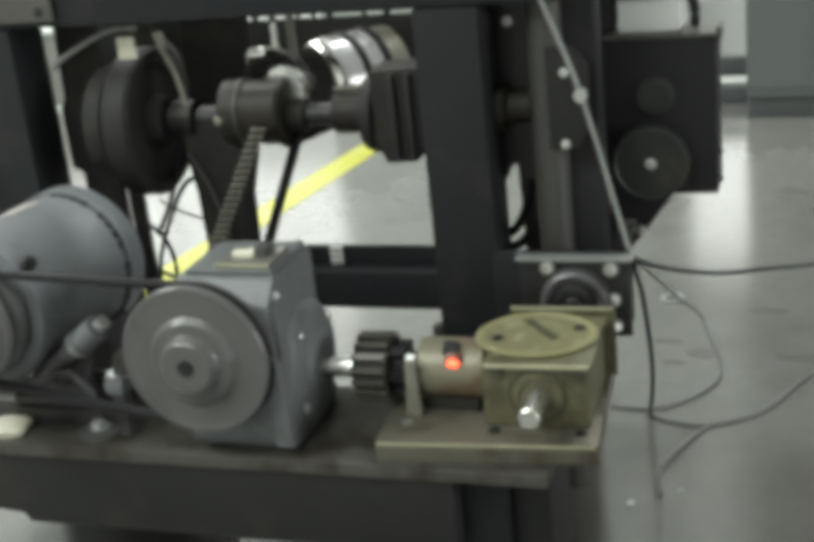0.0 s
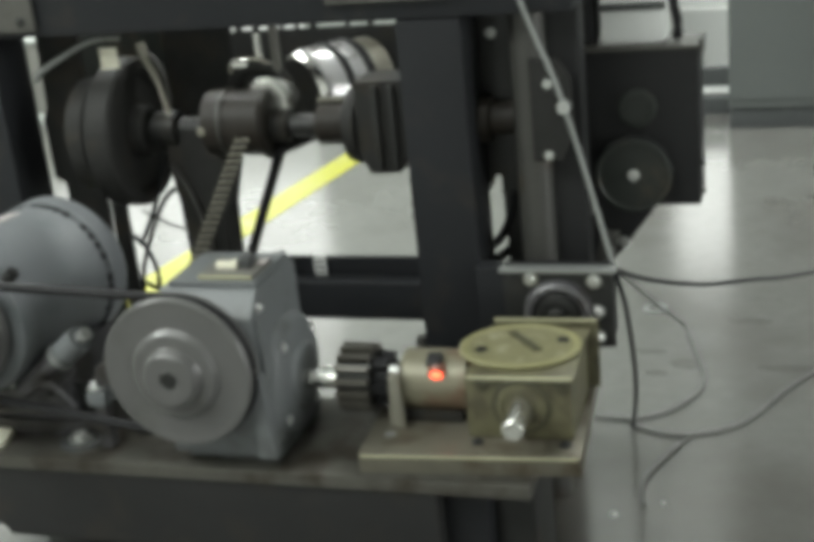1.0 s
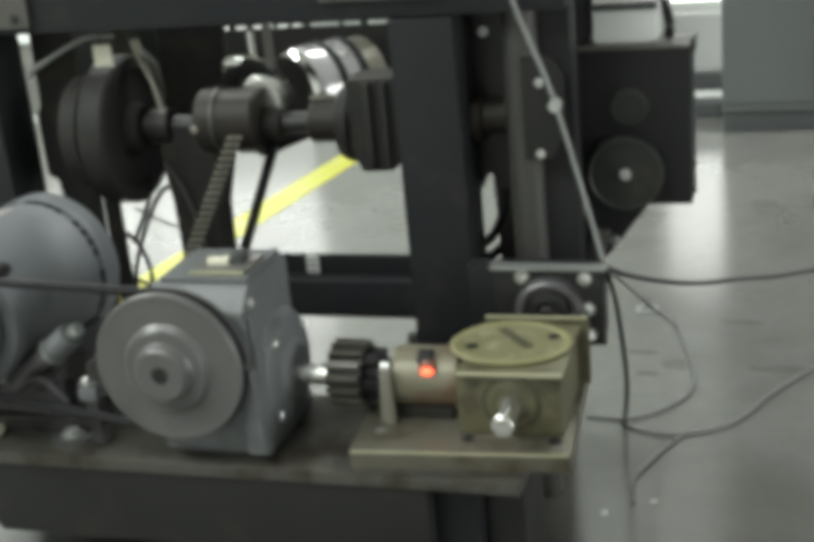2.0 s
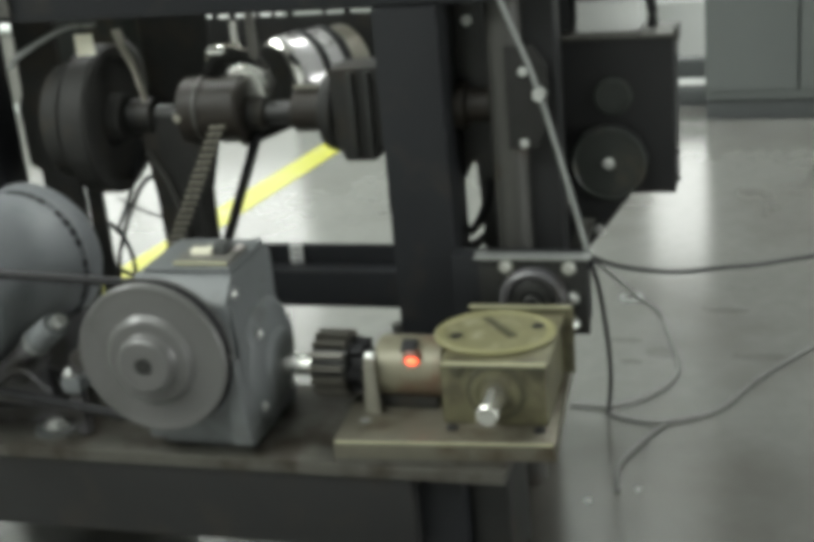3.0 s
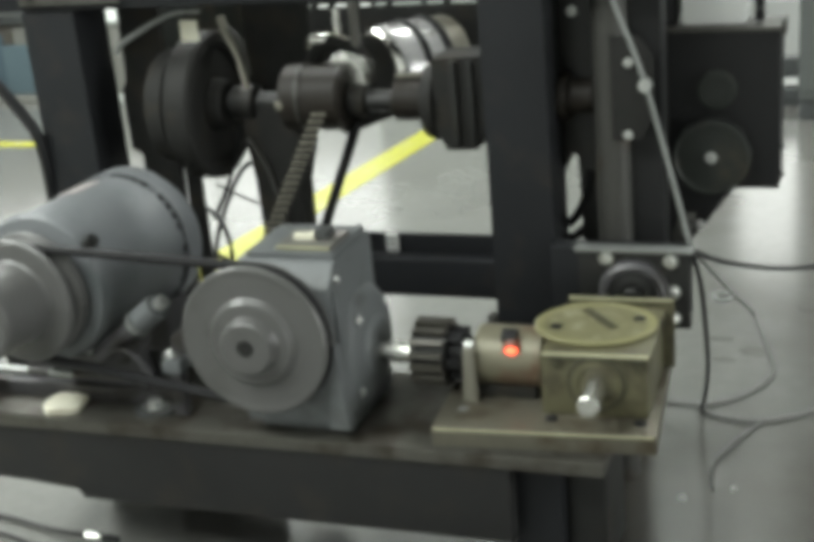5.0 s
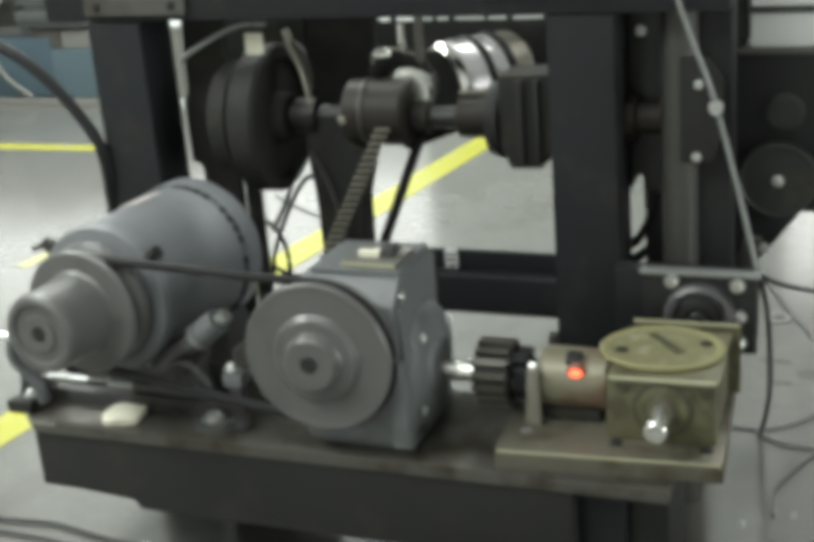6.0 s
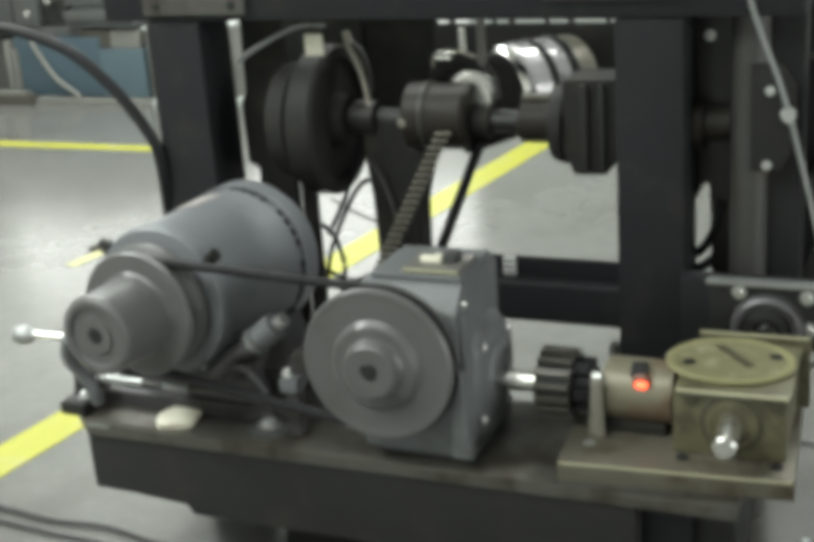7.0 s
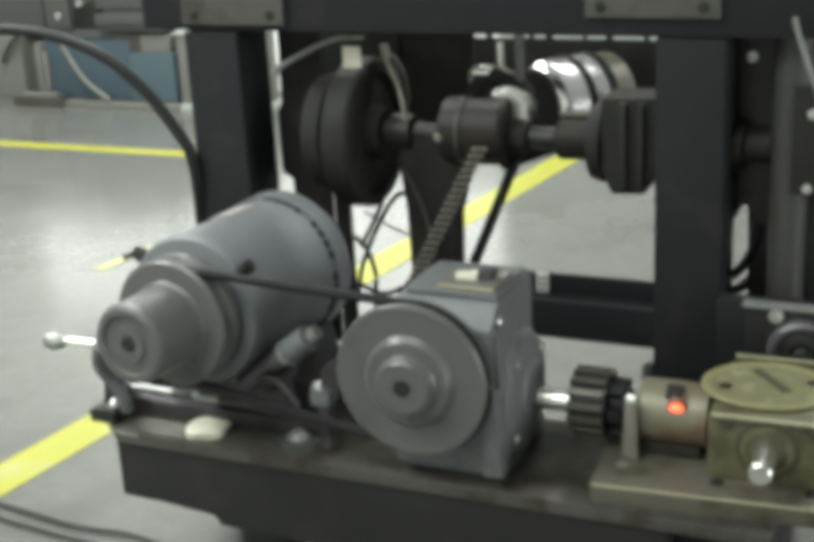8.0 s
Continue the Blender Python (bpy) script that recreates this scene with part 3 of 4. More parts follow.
part("backing_strip", prism([(a.x - 0.0115, a.z), (a.x + 0.009, a.z), (b.x + 0.009, b.z), (b.x - 0.0115, b.z)], "y", 0.508, 0.513, 0), rubber, ch)

cc = thing("chain_guard", (-0.35, 0.65, 0.73), "dark oily guard plate behind the sprocket", "guard")
part("plate", prism([(-0.47, 0.82), (-0.46, 0.745), (-0.42, 0.731), (-0.335, 0.733), (-0.268, 0.762), (-0.235, 0.768), (-0.225, 0.82)][::-1], "y", 0.634, 0.646, 0.003), black_iron, cc)
part("stay", box(-0.40, -0.385, 0.647, 0.659, 0.78, 0.86, 0.002), machine, cc)

bt = thing("flat_belt", (-0.38, 0.60, 0.47), "narrow black belt slanting down from the shaft", "belt")
part("strand", prism([(-0.339, 0.76), (-0.315, 0.76), (-0.440, 0.47), (-0.465, 0.47)], "y", 0.598, 0.604, 0.001), rubber, bt)

DC = (-0.275, 0, 0.838)
dr = thing("chrome_drum", (-0.275, 0.78, 0.838), "polished metal drum with black bands under the tray", "drum")
part("front_face", lathe("y", DC, [(0.694, 0.030), (0.696, 0.070), (0.700, 0.084)], 48), machine, dr)
part("nose", lathe("y", DC, [(0.700, 0.084), (0.704, 0.092), (0.714, 0.099)], 48), chrome, dr)
part("barrel", lathe("y", DC, [(0.714, 0.099), (0.726, 0.102), (0.770, 0.103)], 48), streaked_sleeve, dr)
part("band", lathe("y", DC, [(0.770, 0.107), (0.786, 0.107)], 48), rubber, dr)
part("second_barrel", lathe("y", DC, [(0.786, 0.103), (0.828, 0.103)], 48), streaked_sleeve, dr)
part("second_band", lathe("y", DC, [(0.828, 0.107), (0.846, 0.107)], 48), rubber, dr)
part("end", lathe("y", DC, [(0.846, 0.098), (0.90, 0.098), (0.905, 0.090)], 48), beige_light, dr)
dr.rotation_euler = (0, 0, -radians(34))

db = thing("drum_saddle", (-0.20, 0.62, 0.80), "oily grey steel saddle block under the polished drum", "bracket")
part("block", box(-0.228, -0.168, 0.595, 0.62, 0.80, 0.862, 0.004), machine, db)
part("pale_edge", box(-0.230, -0.166, 0.590, 0.5945, 0.856, 0.864, 0.001), beige_light, db, "pale worn edge")

kn = thing("bright_collar", (-0.38, 0.68, 0.84), "small bright collar beside the chain guard", "collar")
part("ring", lathe("y", (-0.348, 0, 0.852), [(0.60, 0.03), (0.60, 0.048), (0.612, 0.056), (0.655, 0.056), (0.66, 0.05)], 32), bright, kn)
part("bracket", box(-0.452, -0.442, 0.66, 0.69, 0.80, 0.93, 0.002), beige_light, kn)
part("arch", sweep([(-0.435, 0.645, 0.885), (-0.415, 0.645, 0.910), (-0.38, 0.645, 0.920), (-0.34, 0.645, 0.910), (-0.315, 0.645, 0.88)], 0.019, 10), black_iron, kn)
part("arch_rim", sweep([(-0.42, 0.64, 0.944), (-0.375, 0.64, 0.941), (-0.335, 0.64, 0.922), (-0.315, 0.64, 0.89)], 0.0035), beige_light, kn, "thin bright rim")
part("lug", lathe("x", (0, 0.64, 0.931), [(-0.435, 0.010), (-0.43, 0.014), (-0.395, 0.013), (-0.39, 0.008)], 18), bright, kn)
part("pin", lathe("z", (-0.386, 0.68, 0), [(0.925, 0.009), (0.990, 0.009)], 16), bright, kn)
part("post", box(-0.336, -0.322, 0.63, 0.65, 0.80, 1.04, 0.002), beige_steel, kn)
part("side_block", box(-0.53, -0.482, 0.69, 0.76, 0.86, 0.965, 0.012), iron, kn, "dull grey block")
part("top_cap", lathe("z", (-0.505, 0.72, 0), [(0.965, 0.022), (0.975, 0.024), (0.985, 0.014)], 18), beige_light, kn)

pan = thing("rear_panel", (-0.4, 0.95, 0.70), "dark oily steel panel at the back of the machine", "panel")
part("sheet", box(-0.88, 0.0, 1.04, 1.05, 0.695, 0.935, 0.002), machine, pan)
part("upper_sheet", box(-0.88, 0.0, 1.04, 1.05, 0.942, 1.30, 0.002), machine, pan)
part("end_divider", box(-0.88, -0.645, 1.041, 1.049, 0.935, 0.942, 0), machine, pan)
x = -0.645
random.seed(4)
while x < -0.03:
    x += random.choice((0.03, 0.045, 0.075, 0.055))
    w = random.choice((0.010, 0.016))
    part("divider", box(x, x + w, 1.041, 1.049, 0.935, 0.942, 0), machine, pan)
    x += w
part("side_sheet", box(-0.795, -0.785, 0.60, 1.04, 0.68, 1.05, 0.002), darkgreen, pan)
part("front_web", prism([(-0.855, 0.30), (-0.765, 0.30), (-0.765, 1.05), (-0.868, 1.05), (-0.868, 0.86), (-0.885, 0.84), (-0.884, 0.70), (-0.855, 0.69)], "y", 0.585, 0.60, 0.003), black_iron, pan)
part("inner_plate", prism([(-0.60, 1.04), (-0.44, 1.04), (-0.44, 0.80), (-0.60, 0.80)], "y", 0.662, 0.675, 0.003), black_iron, pan)
part("inner_leg", prism([(-0.588, 0.80), (-0.588, 0.73), (-0.571, 0.64), (-0.569, 0.30), (-0.476, 0.30), (-0.476, 0.62), (-0.445, 0.72), (-0.445, 0.80)][::-1], "y", 0.577, 0.655, 0.004), black_iron, pan)
part("inner_stay", sweep([(-0.575, 0.566, 0.735), (-0.535, 0.566, 0.66), (-0.508, 0.566, 0.55), (-0.498, 0.566, 0.42)], 0.010, 8, True, 0.4), iron, pan, "grey steel stay")
part("lower_web", box(-0.765, -0.728, 0.60, 0.615, 0.30, 0.80, 0.003), machine, pan)

st = thing("pale_strap", (-0.6, 0.58, 0.82), "pale worn strap hanging beside the flywheel", "strap")
part("strap", sweep([(-0.606, 0.57, 1.0), (-0.594, 0.565, 0.965), (-0.576, 0.56, 0.93), (-0.566, 0.56, 0.895), (-0.557, 0.56, 0.845)], 0.0125, 8, True, 0.35), beige_light, st)
part("fold", sweep([(-0.588, 0.572, 0.975), (-0.566, 0.572, 0.945), (-0.556, 0.572, 0.90), (-0.556, 0.572, 0.87)], 0.008, 8, True, 0.4), iron, st)
tg = thing("hanging_tag", (-0.665, 0.52, 0.95), "cream paper tag hanging under the beam", "tag")
part("paper", box(-0.681, -0.639, 0.525, 0.5275, 0.956, 1.001, 0.001), label_white, tg)
part("string", sweep([(-0.660, 0.526, 1.0), (-0.662, 0.526, 1.043)], 0.0015, 6, False), cable_mat, tg)
pp = thing("bent_pipe", (-0.74, 0.53, 0.95), "thin bent metal pipe under the beam", "pipe")
part("pipe", sweep([(-0.845, 0.52, 0.935), (-0.82, 0.525, 0.96), (-0.705, 0.53, 1.014), (-0.63, 0.53, 1.02)], 0.006), rod_grey, pp)

wr = thing("loose_wires", (-0.65, 0.6, 0.42), "thin dark wires looping down behind the motor", "wire")
part("loop", sweep([(-0.72, 0.60, 0.42), (-0.70, 0.60, 0.50), (-0.64, 0.60, 0.62), (-0.595, 0.60, 0.665), (-0.555, 0.60, 0.63), (-0.535, 0.60, 0.55)], 0.0055), cable_mat, wr)
part("wire", sweep([(-0.71, 0.61, 0.53), (-0.66, 0.61, 0.62), (-0.61, 0.61, 0.75)], 0.0055), cable_mat, wr)
part("curl", sweep([(-0.715, 0.59, 0.56), (-0.685, 0.59, 0.53), (-0.668, 0.59, 0.47), (-0.675, 0.59, 0.40)], 0.0055), cable_mat, wr)
part("stray", sweep([(-0.70, 0.62, 0.61), (-0.64, 0.62, 0.58), (-0.57, 0.62, 0.555)], 0.003), cable_grey, wr)
part("low_wire", sweep([(-0.72, 0.60, 0.445), (-0.65, 0.60, 0.425), (-0.56, 0.60, 0.47)], 0.0055), cable_mat, wr)

hs = thing("air_hose", (-1.2, 0.42, 0.7), "thick black hose curving to the frame column", "hose")
part("hose", sweep([(-1.75, 0.44, 1.02), (-1.505, 0.44, 1.038), (-1.36, 0.44, 1.026), (-1.225, 0.44, 0.982), (-1.125, 0.44, 0.905), (-1.05, 0.44, 0.812), (-1.022, 0.44, 0.745), (-1.028, 0.46, 0.60)], 0.0132, 12), rubber, hs)
part("fitting", box(-1.04, -1.018, 0.447, 0.475, 0.58, 0.70, 0.003), machine, hs)

# ---- base ----
bs = thing("skid", (-0.4, 0.15, 0), "black steel channel skid with an oily steel top plate", "skid")
part("top_plate", prism([(-0.985, 0.0), (0.305, 0.0), (0.305, 0.31), (-1.06, 0.31), (-1.06, 0.07)], "z", 0.286, 0.312, 0.003), plate_steel, bs, "oily brown steel top plate")
part("front_beam", prism([(-0.99, 0.163), (-0.765, 0.160), (-0.765, 0.132), (0.135, 0.132), (0.135, 0.285), (-0.99, 0.285)], "y", 0.006, 0.05, 0.007), skid_black, bs)
part("rear_beam", box(-0.99, 0.135, 0.25, 0.30, 0.16, 0.285), skid_black, bs)
part("end_beam", box(-1.0, -0.95, 0.052, 0.248, 0.17, 0.285), skid_black, bs)
part("worn_edge", box(-0.978, -0.930, -0.0015, 0.0, 0.305, 0.311, 0), rod_grey, bs, "bright scuffed edge")
part("leg", box(0.130, 0.215, 0.052, 0.26, 0.03, 0.285, 0.006), black, bs)
part("leg", box(-0.70, -0.46, 0.252, 0.30, 0.0, 0.160, 0.006), black, bs)
part("leg", box(0.217, 0.290, 0.09, 0.26, 0.03, 0.285, 0.006), machine, bs)
part("foot_plate", box(0.10, 0.27, 0.10, 0.34, 0.0, 0.03, 0.004), black, bs)

pl = thing("mounting_plate", (0.19, 0.2, 0.313), "thick ground steel plate carrying the small reducer", "steel plate")
part("plate", box(0.0, 0.392, 0.0, 0.36, 0.325, 0.362, 0.003), raised_steel, pl)
part("spacer", box(0.003, 0.304, 0.002, 0.30, 0.3125, 0.3245, 0.002), plate_steel, pl)
part("ground_edge", box(0.004, 0.388, -0.0015, 0.0, 0.3565, 0.3605, 0), olive_worn, pl, "bright ground edge")
for bx, by in ((0.042, 0.075), (0.03, 0.30)):
    bolt(pl, (bx, by, 0.362), "z", 0.007, 0.004, 1, rod_grey)

pl.rotation_euler = (0, 0, 0.07)
pl.location += Vector((-0.013, 0.008, 0))

# ---- grey gearbox with sheave ----
gb = thing("grey_gearbox", (-0.28, 0.13, 0.312), "grey painted gear reducer with a large belt sheave", "gearbox")
part("housing", prism([(0.02, 0.335), (0.075, 0.335), (0.085, 0.395), (0.195, 0.395), (0.205, 0.335), (0.245, 0.335), (0.245, 0.632), (0.232, 0.645), (0.06, 0.645), (0.02, 0.605)], "x", -0.37, -0.178, 0.008), box_grey, gb)
part("foot", box(-0.355, -0.168, 0.045, 0.26, 0.312, 0.338, 0.006), box_grey, gb)
part("rib", prism([(-0.195, 0.335), (-0.160, 0.335), (-0.172, 0.50), (-0.19, 0.50)], "y", 0.005, 0.04, 0.004), box_grey, gb)
part("cover", box(-0.352, -0.183, 0.065, 0.225, 0.645, 0.655, 0.004), box_grey, gb)
npl = part("nameplate", box(-0.298, -0.190, 0.078, 0.170, 0.655, 0.664, 0.002), beige_steel, gb, "worn metal nameplate")
part("edge", box(-0.296, -0.192, 0.0755, 0.0775, 0.658, 0.6645, 0), olive_worn, npl, "bright worn edge")
part("cap", box(-0.275, -0.235, 0.108, 0.124, 0.664, 0.676, 0.003), label_white, npl)
part("cap", box(-0.234, -0.210, 0.112, 0.150, 0.664, 0.682, 0.004), machine_grey, npl)
part("rear_label", box(-0.262, -0.236, 0.135, 0.16, 0.6642, 0.666, 0), label_white, npl)
part("sticker", box(-0.208, -0.192, 0.135, 0.166, 0.6642, 0.666, 0), label_tan, npl)
fl = part("side_flange", lathe("x", (0, 0.165, 0.435), [(-0.18, 0.122), (-0.173, 0.116), (-0.164, 0.106), (-0.158, 0.085), (-0.155, 0.062), (-0.148, 0.056), (-0.146, 0.03)], 48), box_grey, gb)
for i in range(4):
    a = math.radians(38 + 90 * i)
    bolt(fl, (-0.162, 0.165 + 0.098 * math.cos(a), 0.435 + 0.098 * math.sin(a)), "x", 0.0075, 0.007, 1)
part("web", prism([(0.03, 0.345), (0.075, 0.345), (0.075, 0.50), (0.03, 0.60)], "x", -0.1775, -0.167, 0.004), box_grey, gb)
bolt(gb, (-0.195, 0.232, 0.645), "z", 0.006, 0.010, 1, box_grey)
bolt(gb, (-0.177, 0.056, 0.612), "x", 0.007, 0.007, 1)
part("output_shaft", lathe("x", (0, 0.17, 0.424), [(-0.16, 0.020), (-0.06, 0.020)], 28), bright, gb, "bright steel shaft")
SC = (-0.314, 0, 0.517)
shv = part("sheave", lathe("y", SC, [(0.016, 0.06), (0.016, 0.134), (0.012, 0.1415), (0.004, 0.1415), (0.0, 0.1325), (-0.006, 0.130), (-0.012, 0.1325), (-0.016, 0.1415), (-0.024, 0.1425), (-0.028, 0.1395), (-0.029, 0.134), (-0.0275, 0.128), (-0.028, 0.086), (-0.034, 0.080), (-0.039, 0.076), (-0.040, 0.056), (-0.046, 0.052), (-0.057, 0.050), (-0.061, 0.046), (-0.061, 0.017), (-0.057, 0.015), (-0.057, 0.001)], 72), sheave_grey, gb, "grey painted belt sheave")
part("bore", lathe("y", SC, [(-0.0575, 0.0145), (-0.0605, 0.0145)], 24), machine, shv, "dark bore")

# ---- toothed coupling ----
cp = thing("toothed_coupling", (-0.03, 0.17, 0.37), "black toothed shaft coupling on the bright shaft", "coupling")
gear = part("gear", lathe("x", (0, 0.17, 0.428), [(-0.075, 0.02), (-0.075, 0.052), (-0.007, 0.052), (-0.007, 0.02)], 36), machine, cp)


def around(name, outline, x0, x1, bevel, mat, parent, centre, count, phase):
    """Alike teeth round an axis along x; outline in (radius, half angle)."""
    o = [(r * math.cos(w), r * math.sin(w)) for r, w in outline]
    me = mesh_of(name, prism(o, "x", x0, x1, bevel), mat, Vector((0, 0, 0)))
    for i in range(count):
        ob = new(name, me)
        ob.parent = parent
        ob.matrix_basis = Matrix.Translation(Vector(centre) - ORG[parent]) @ Matrix.Rotation(2 * math.pi * (i + phase) / count, 4, "X")


around("tooth", ((0.050, -0.11), (0.066, -0.085), (0.066, 0.085), (0.050, 0.11)), -0.073, -0.009, 0.002, tooth_steel, gear, (0, 0.17, 0.428), 16, 0.3)
jaw = part("jaw_hub", lathe("x", (0, 0.17, 0.428), [(-0.007, 0.035), (0.025, 0.035), (0.025, 0.02)], 28), rubber, cp)
around("jaw", ((0.03, -0.3), (0.052, -0.22), (0.052, 0.22), (0.03, 0.3)), -0.005, 0.023, 0.003, rubber, jaw, (0, 0.17, 0.428), 6, 0.0)
part("shaft", lathe("x", (0, 0.17, 0.428), [(0.018, 0.018), (0.06, 0.018)], 24), bright, cp)

# ---- brass cylinder with pilot light ----
cy = thing("brass_cylinder", (0.09, 0.17, 0.37), "tarnished brass cylinder with a red pilot light", "cylinder")
part("barrel", lathe("x", (0, 0.17, 0.43), [(0.048, 0.03), (0.048, 0.052), (0.052, 0.056), (0.172, 0.056), (0.175, 0.052)], 44), copper, cy)
part("bracket", prism([(0.030, 0.362), (0.060, 0.362), (0.055, 0.44), (0.057, 0.466), (0.036, 0.47), (0.034, 0.44)], "y", 0.100, 0.111, 0.003), beige_light, cy, "narrow steel bracket")
part("bracket_head", lathe("x", (0, 0.125, 0.465), [(0.034, 0.011), (0.050, 0.011)], 16), zinc, cy)
part("window", prism([(0.131, 0.470), (0.153, 0.481), (0.149, 0.493), (0.123, 0.480)], "x", 0.100, 0.128, 0.002), blackbox, cy, "dark square opening")
# ring added as the painted halo round the pilot light
part("halo_ring", lathe("y", (0.121, 0, 0.461), [(0.137, 0.019), (0.124, 0.018), (0.120, 0.014)], 24), halo_red, cy, "dull red ring painting the halo of the pilot light")
lens = lathe("y", (0.121, 0, 0.461), [(0.132, 0.010), (0.1185, 0.0095), (0.115, 0.006)], 20)
bmesh.ops.scale(lens, vec=(1.2, 1, 0.7), space=Matrix.Translation((-0.121, 0, -0.461)), verts=lens.verts)
part("pilot_light", lens, glow, cy, "glowing red pilot light")
part("saddle", box(0.05, 0.16, 0.13, 0.22, 0.362, 0.385, 0.003), machine, cy)

# ---- olive reducer ----
rd = thing("olive_reducer", (0.275, 0.18, 0.362), "olive-yellow painted worm gear reducer with round top cover", "gearbox")
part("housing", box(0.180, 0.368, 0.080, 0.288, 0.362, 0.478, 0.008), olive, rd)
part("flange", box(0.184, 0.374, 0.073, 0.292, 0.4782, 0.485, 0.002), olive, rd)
part("lip", box(0.188, 0.371, 0.0695, 0.0725, 0.4795, 0.486, 0.001), olive_worn, rd, "bare worn edge")
CC = (0.262, 0.192, 0)


def oval(bm, k):
    """Squeezes a turned body along y about the cover's centre."""
    for v in bm.verts:
        v.co.y = CC[1] + (v.co.y - CC[1]) * k
    return bm


part("neck", oval(lathe("z", CC, [(0.485, 0.101), (0.4885, 0.101)], 56), 0.865), olive_dark, rd)
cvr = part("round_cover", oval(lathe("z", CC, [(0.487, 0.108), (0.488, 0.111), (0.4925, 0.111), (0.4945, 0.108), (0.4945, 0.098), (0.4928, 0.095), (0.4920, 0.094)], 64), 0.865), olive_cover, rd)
part("cover_face", oval(lathe("z", CC, [(0.490, 0.0945), (0.4927, 0.0945), (0.4931, 0.060), (0.4927, 0.001)], 56), 0.865), olive_face, cvr, "oily olive cover face, painted paler as the lit top")
# flat black discs paint the shade inside the bolt holes
for bx, by in ((0.195, 0.168), (0.336, 0.216)):
    part("bolt_hole", lathe("z", (bx, by, 0), [(0.492, 0.0115), (0.4945, 0.011)], 20), rubber, cvr, "black disc painting the shade in a bolt hole")
c0, c1 = Vector((0.236, 0.248)), Vector((0.299, 0.168))
d = (c1 - c0).normalized()
n_ = Vector((-d.y, d.x)) * 0.008
part("slot", prism([tuple(c0 + n_), tuple(c1 + n_), tuple(c1 - n_), tuple(c0 - n_)], "z", 0.492, 0.4955, 0.0005), olive_dark, cvr, "dark slot across the cover")
hub = part("shaft_hub", lathe("y", (0.279, 0, 0.426), [(0.081, 0.0525), (0.0765, 0.0525), (0.075, 0.047), (0.0755, 0.0465), (0.0755, 0.001)], 44), olive_dark, rd, "dark oily bearing ring")
part("seal", lathe("y", (0.279, 0, 0.426), [(0.0753, 0.044), (0.072, 0.043), (0.071, 0.034), (0.074, 0.032), (0.074, 0.001)], 40), olive, hub)
part("shaft", lathe("y", (0.279, 0, 0.424), [(0.075, 0.019), (-0.009, 0.019), (-0.011, 0.017)], 28), bright, hub, "bright keyed shaft")
part("key", box(0.275, 0.283, -0.006, 0.05, 0.4415, 0.4455, 0.001), zinc, hub)
part("back_plate", box(0.192, 0.388, 0.300, 0.307, 0.362, 0.498, 0.002), olive, rd)
part("plate_edge", box(0.194, 0.386, 0.2985, 0.3, 0.494, 0.4985, 0), olive_worn, rd, "bare worn edge")
for bx in (0.212, 0.352):
    bolt(rd, (bx, 0.0795, 0.466), "y", 0.008, 0.006, -1, olive_dark)
for bx in (0.20, 0.355):
    bolt(rd, (bx, 0.062, 0.362), "z", 0.008, 0.007, 1, machine)

rd.rotation_euler = (0, 0, 0.03)

# ---- motor ----
mt = thing("electric_motor", (-0.79, 0.2, 0.40), "blue-grey painted electric motor with a variable pulley", "motor")
MC = (-0.79, 0, 0.562)
part("body", lathe("y", MC, [(0.065, 0.10), (0.07, 0.138), (0.08, 0.146), (0.33, 0.150)], 64), motor_grey, mt)
part("end_bell", lathe("y", MC, [(0.338, 0.150), (0.34, 0.157), (0.385, 0.157), (0.40, 0.148), (0.41, 0.12), (0.412, 0.02)], 64), motor_grey, mt)
vent = [(r * math.cos(w), r * math.sin(w)) for r, w in ((0.147, -0.055), (0.1525, -0.055), (0.1525, 0.055), (0.147, 0.055))]
vent_mesh = mesh_of("vent_slot", prism(vent, "y", 0.326, 0.339, 0), rubber, Vector((0, 0, 0)))
for i in range(40):
    if i % 5 != 4:
        ob = new("vent_slot", vent_mesh)
        ob.parent = mt
        ob.matrix_basis = Matrix.Translation(Vector(MC) - ORG[mt]) @ Matrix.Rotation(2 * math.pi * i / 40, 4, "Y")
part("front_rim", lathe("y", MC, [(0.04, 0.11), (0.045, 0.145), (0.062, 0.152), (0.075, 0.150)], 64), motor_grey, mt)
bm = bmesh.new()
rows = []
for i in range(7):
    a = math.radians(92 + i * 3.0)
    rows.append([bm.verts.new((MC[0] + r * math.cos(a), y, MC[2] + r * math.sin(a))) for r, y in ((0.149, 0.20), (0.1515, 0.20), (0.1515, 0.285), (0.149, 0.285))])
for p, q in zip(rows, rows[1:]):
    for k in range(4):
        bm.faces.new((p[k], p[(k + 1) % 4], q[(k + 1) % 4], q[k]))
bm.faces.new(rows[0])
bm.faces.new(rows[-1][::-1])
part("label", bm, label_tan, mt, "tan paper label")
for ang in (38, 142):
    u, w = math.cos(math.radians(ang)), math.sin(math.radians(ang))
    part("lug", sweep([(MC[0] + 0.145 * u, 0.058, MC[2] + 0.145 * w), (MC[0] + 0.172 * u, 0.058, MC[2] + 0.172 * w)], 0.013, 8, False), machine, mt)
